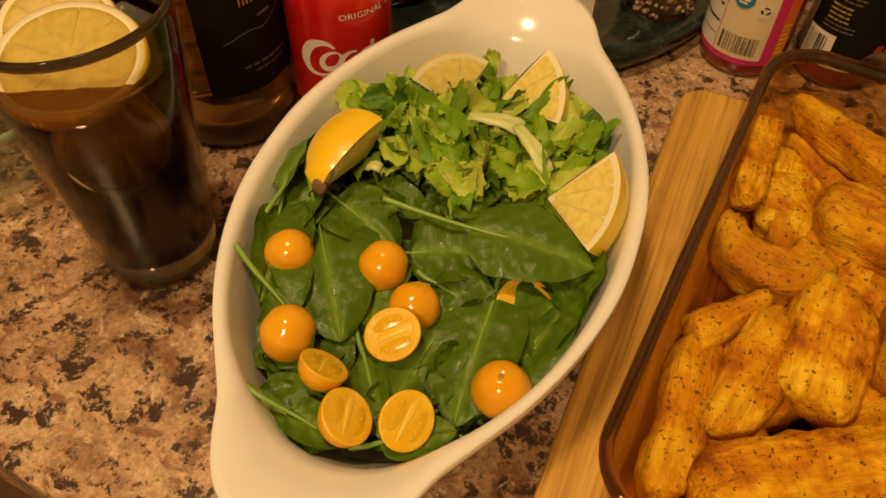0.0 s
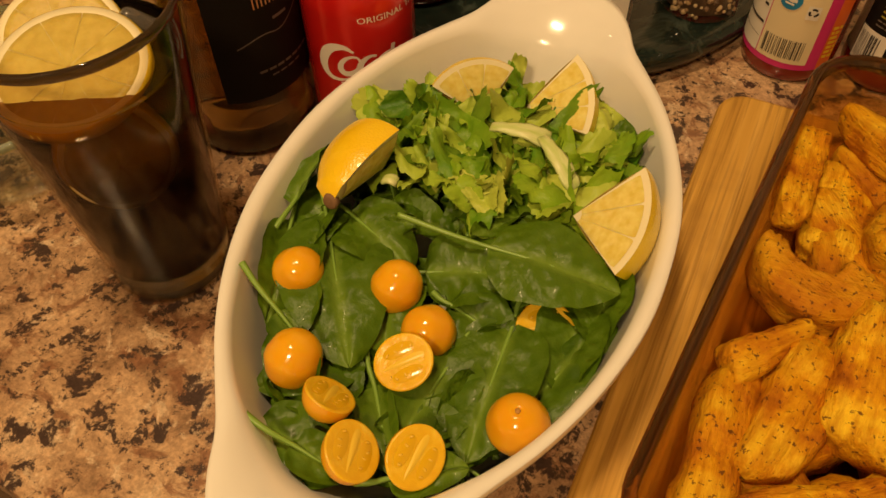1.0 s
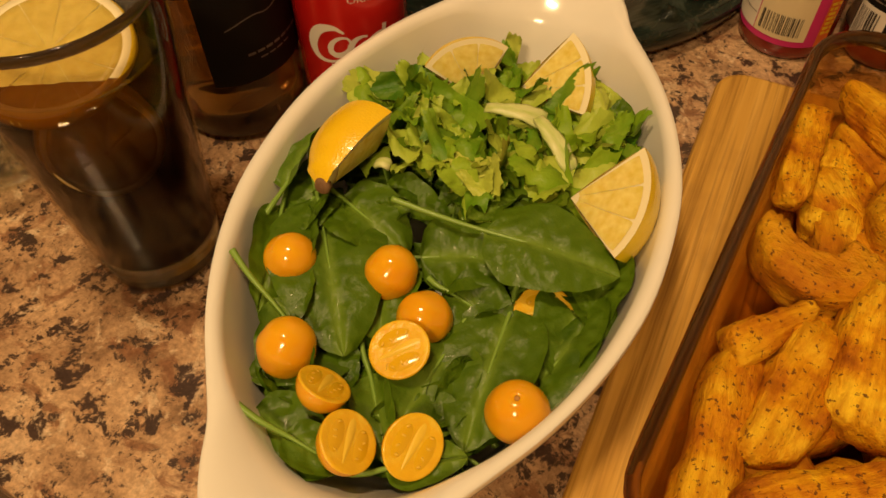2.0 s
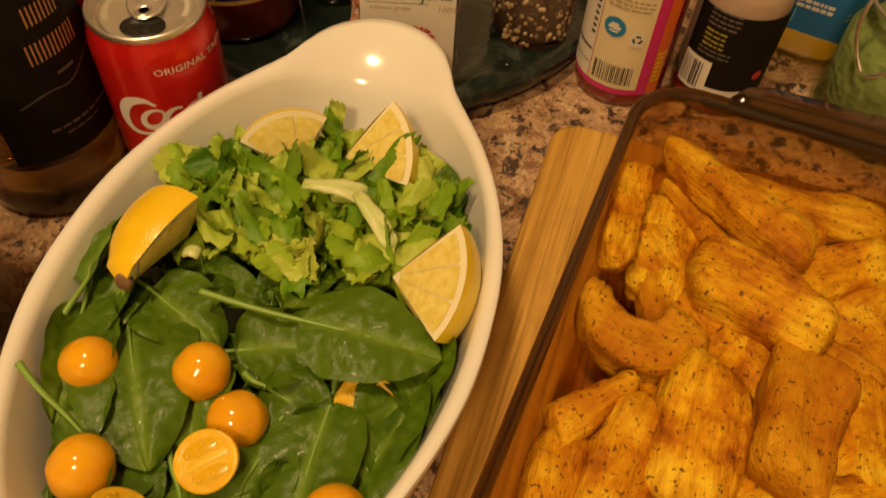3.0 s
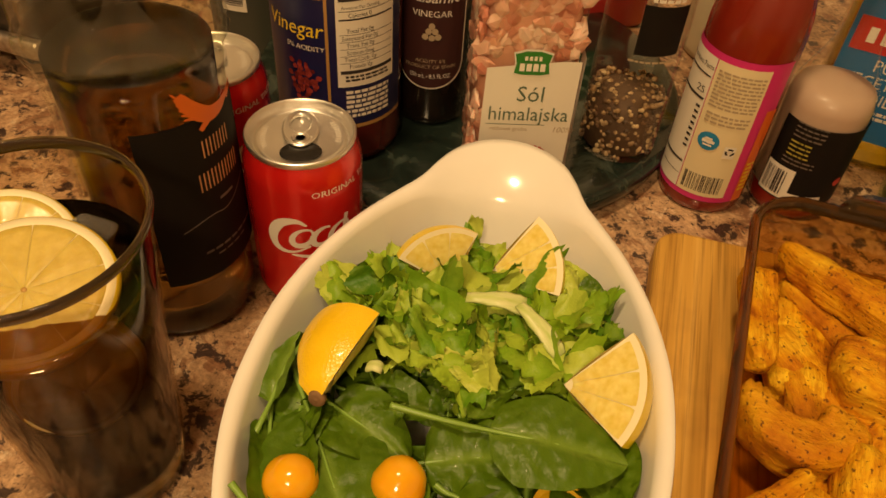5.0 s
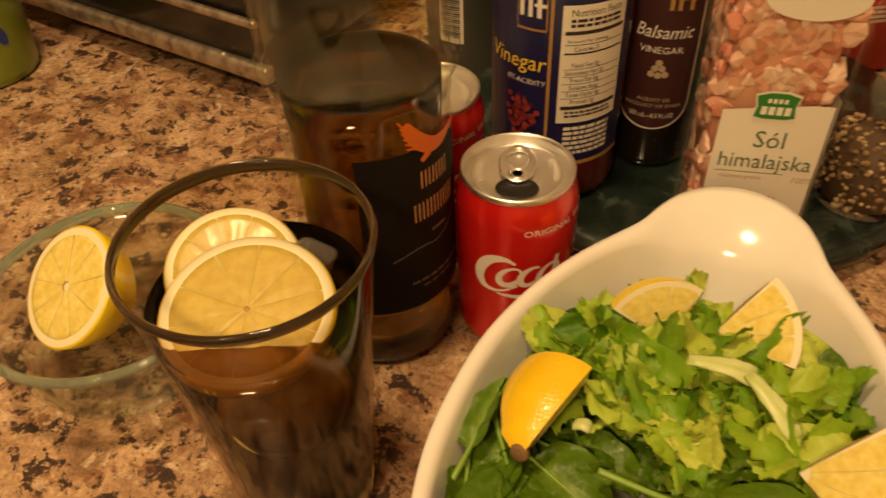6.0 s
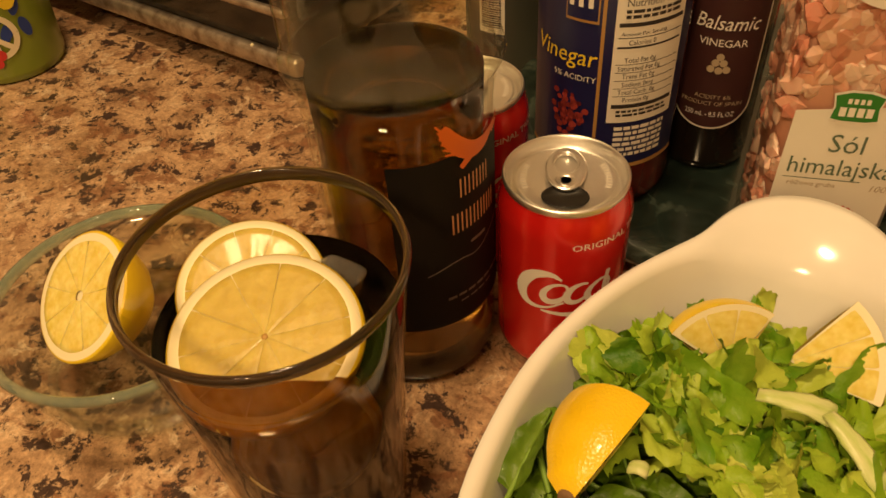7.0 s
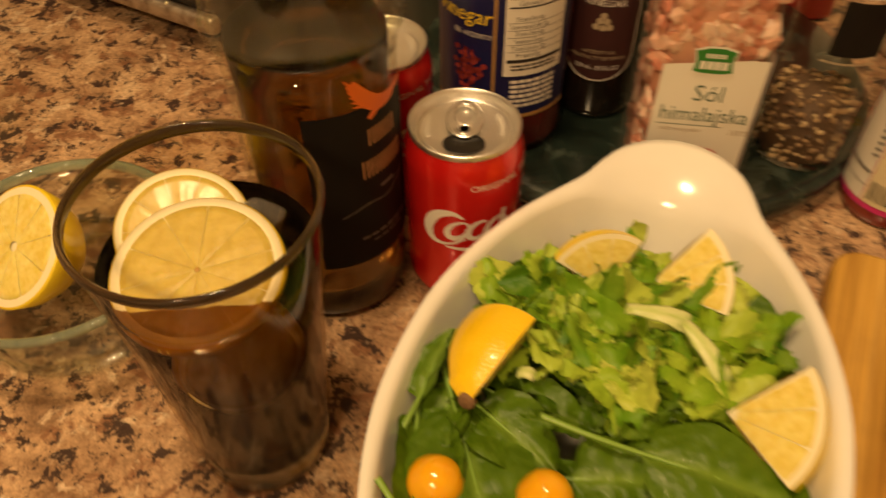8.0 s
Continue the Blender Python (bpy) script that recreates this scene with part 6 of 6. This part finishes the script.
def tomato_half(x, y, z, r, tx, ty, tz):
    """A half cut lengthwise; the cut face is up (+z) and the core runs along x."""
    t = thing("cherry_tomato_half", pose(x, y, z, tx, ty, tz), "halved orange cherry tomato showing its wet seeded cut face", "tomato", "halved cherry tomatoes")
    L = 1.10

    def oval(k, zz):
        return [(r * L * k * math.cos(2 * math.pi * i / 40), r * k * math.sin(2 * math.pi * i / 40), zz) for i in range(40)]
    part("skin", rings([oval(math.sin(math.pi / 2 * q / 10) if q else 0.03, -r * math.cos(math.pi / 2 * q / 10)) for q in range(11)], True), TOMATO, t, "glossy orange skin")
    part("cut_face", rings([oval(1.0, 0), oval(0.985, 0.0005), oval(0.92, 0.0006), oval(0.80, 0.0004), oval(0.5, 0.0004), oval(0.02, 0.0005)], False, True), TOMATO_IN, t, "wet yellow flesh")
    gel = GEL
    for sgn in (-1, 1):
        pool = rings([[(r * 0.74 * q * math.cos(2 * math.pi * i / 24), sgn * r * 0.44 + r * 0.32 * q * math.sin(2 * math.pi * i / 24), 0.0002 + 0.0006 * (1 - q * q)) for i in range(24)] for q in (1.0, 0.7, 0.35, 0.05)], False, True)
        part("seed_pocket", pool, gel, t, "wet translucent seed pocket")
    core = rings([[(r * 0.92 * q * math.cos(2 * math.pi * i / 24), r * 0.15 * q * math.sin(2 * math.pi * i / 24) * (1 + 0.5 * math.cos(2 * math.pi * i / 24)), 0.0003 + 0.0006 * (1 - q * q)) for i in range(24)] for q in (1.0, 0.7, 0.35, 0.05)], False, True)
    part("core", core, TOMATO_CORE, t, "pale yellow core")
    rng = random.Random(int(1e5 * (x + y)))
    for sgn in (-1, 1):
        for k in range(4):
            bm = bmesh.new()
            bmesh.ops.create_icosphere(bm, subdivisions=2, radius=r * 0.055)
            for v in bm.verts:
                v.co = (v.co.x * 1.5, v.co.y * 0.8, v.co.z * 0.25)
            part("seed", bm, SEED, t).matrix_basis = pose((-0.5 + 0.3 * k + 0.14 * rng.random()) * r, sgn * r * (0.46 + 0.1 * rng.random() - 0.05 * abs(k - 2)), 0.0008, 0, 0, rng.uniform(40, 140))


for row in ((-0.0385, 0.2215, 0.0600, 0.0103, 190, 30, 0), (0.0010, 0.2180, 0.0570, 0.0104, 160, 40, 20), (0.0150, 0.1990, 0.0550, 0.0104, 200, -40, 0), (-0.0340, 0.1825, 0.0595, 0.0108, 170, 40, 40), (0.0490, 0.1620, 0.0545, 0.0114, 2, -4, 0)):
    tomato(*row)
for row in ((0.0070, 0.1810, 0.0625, 0.0104, 22, -20, 20), (-0.0175, 0.1660, 0.0640, 0.0098, 22, 40, 80), (-0.0075, 0.1465, 0.0620, 0.0106, 34, 10, 84), (0.0140, 0.1460, 0.0600, 0.0104, 32, -18, 62), (0.0600, 0.2050, 0.0510, 0.0108, 24, 0, 8)):
    tomato_half(*row)


# ---- lemon wedges in the salad ----
def lemon_quarter(m, r, long, span, rind, label, brown=False):
    """A quarter of half a lemon: the core at the origin, its cross cut in the plane z = 0, tapering along +z to the tip, open round +x."""
    t = thing("lemon_wedge", m, label, "lemon wedge", "lemon wedges in the salad")
    n, seg = 18, 18
    a0, a1 = -radians(span) / 2, radians(span) / 2

    def rad(u):
        return r * max(0.0, 1 - u ** 2.1) ** 0.55 * 0.97 + 0.0042 * math.exp(-((1 - u) / 0.10) ** 2) + 0.0004

    def point(u, a, k=1.0):
        return Vector((rad(u) * k * math.cos(a), rad(u) * k * math.sin(a), long * u))
    loops = [[point(i / n, a0 + (a1 - a0) * k / seg) for k in range(seg + 1)] for i in range(n + 1)]
    skin = part("rind", rings(loops, wrap=False), rind, t, "yellow dimpled rind")
    for a, sgn in ((a0, -1), (a1, 1)):
        side = Vector((-math.sin(a), math.cos(a), 0)) * sgn
        for name, k0, k1, top, material, lift in (("pith", 0.0, 1.0, 1.0, PITH, 0.0), ("flesh", 0.05, 0.90, 0.86, CITRUS, 0.0008)):
            rows = [[point(top * i / 14, a, k0 + (k1 - k0) * q / 6) + side * (lift * (0.3 + math.sin(math.pi * q / 6)) + 0.0001) for q in range(7)] for i in range(15)]
            part(name, rings(rows, wrap=False), material, t, "pale pith" if name == "pith" else "juicy pale yellow flesh")
    down = Vector((0, 0, -1))
    fan = [[Vector((rad(0) * k * math.cos(a0 + (a1 - a0) * q / seg), rad(0) * k * math.sin(a0 + (a1 - a0) * q / seg), -0.0001)) for q in range(seg + 1)] for k in (0.002, 0.4, 0.8, 1.0)]
    part("cut_pith", rings(fan, wrap=False), PITH, t, "pale pith of the cross cut")
    many = 3
    for k in range(many):
        b0, b1 = a0 + (a1 - a0) * (k + (0.10 if k == 0 else 0.010)) / many, a0 + (a1 - a0) * (k + 1 - (0.04 if k == many - 1 else 0.010)) / many
        rows = []
        for j, kk in enumerate((0.12, 0.3, 0.5, 0.72, 0.86, 0.90)):
            pinch = 1.0 if j < 4 else (0.97 if j == 4 else 0.90)
            rows.append([Vector((r * kk * math.cos(a), r * kk * math.sin(a), 0)) + down * (0.0003 + 0.0002 * math.sin(math.pi * q / 8)) for q in range(9) for a in [(b0 + b1) / 2 + (b1 - b0) * (q / 8 - 0.5) * pinch]])
        part("segment", rings(rows, wrap=False), CITRUS, t, "juicy pale yellow segment")
    if brown:
        part("stem_end", lathe([(0.0032, -0.0020), (0.0037, 0.0002), (0.0029, 0.0016), (0.0013, 0.0010), (0.0004, 0.0016)], 16, True, True), BROWN, skin, "dry brown stem end").matrix_basis = pose(0.0020, 0, long * 0.985)
    return t


def quarter_pose(core, bisector, axis):
    """The core of the cross cut, the way to the middle of its rind, and about the way to the tip."""
    e = Vector(bisector).normalized()
    a = Vector(axis)
    a = (a - e * a.dot(e)).normalized()
    return Matrix.Translation(core) @ Matrix((e, a.cross(e), a)).transposed().to_4x4()


def quarter_by_ridge(tip, ridge, up, r, long):
    """Laid rind up: its tip, the middle of the rind at the cross cut, and the way the rind faces."""
    d = (Vector(ridge) - Vector(tip)).normalized()
    w = Vector(up)
    w = (w - d * w.dot(d)).normalized()
    th = math.atan2(r, long)
    e, a = d * math.sin(th) + w * math.cos(th), -d * math.cos(th) + w * math.sin(th)
    return quarter_pose(Vector(tip) - a * long, e, a)


lemon_quarter(quarter_by_ridge((-0.0275, 0.2480, 0.0700), (-0.0165, 0.2890, 0.0820), (-0.55, -0.35, 0.80), 0.0240, 0.0360), 0.0240, 0.0360, 84, RIND_DEEP, "lemon wedge lying rind up, brown stem end showing", True)
lemon_quarter(quarter_pose((0.0320, 0.3165, 0.0580), (-0.20, 0.38, 0.90), (-0.15, 0.90, -0.40)), 0.0275, 0.0270, 90, RIND, "lemon wedge standing cut face out at the dish's end")
lemon_quarter(quarter_pose((0.0520, 0.3190, 0.0600), (0.82, -0.12, 0.45), (0.50, 0.45, -0.74)), 0.0360, 0.0320, 66, RIND, "lemon wedge leaning on the dish's inner wall")
lemon_quarter(quarter_pose((0.0720, 0.2535, 0.0620), (0.72, -0.48, 0.50), (0.66, 0.18, -0.73)), 0.0365, 0.0330, 78, RIND, "juicy lemon wedge leaning against the dish's rim")
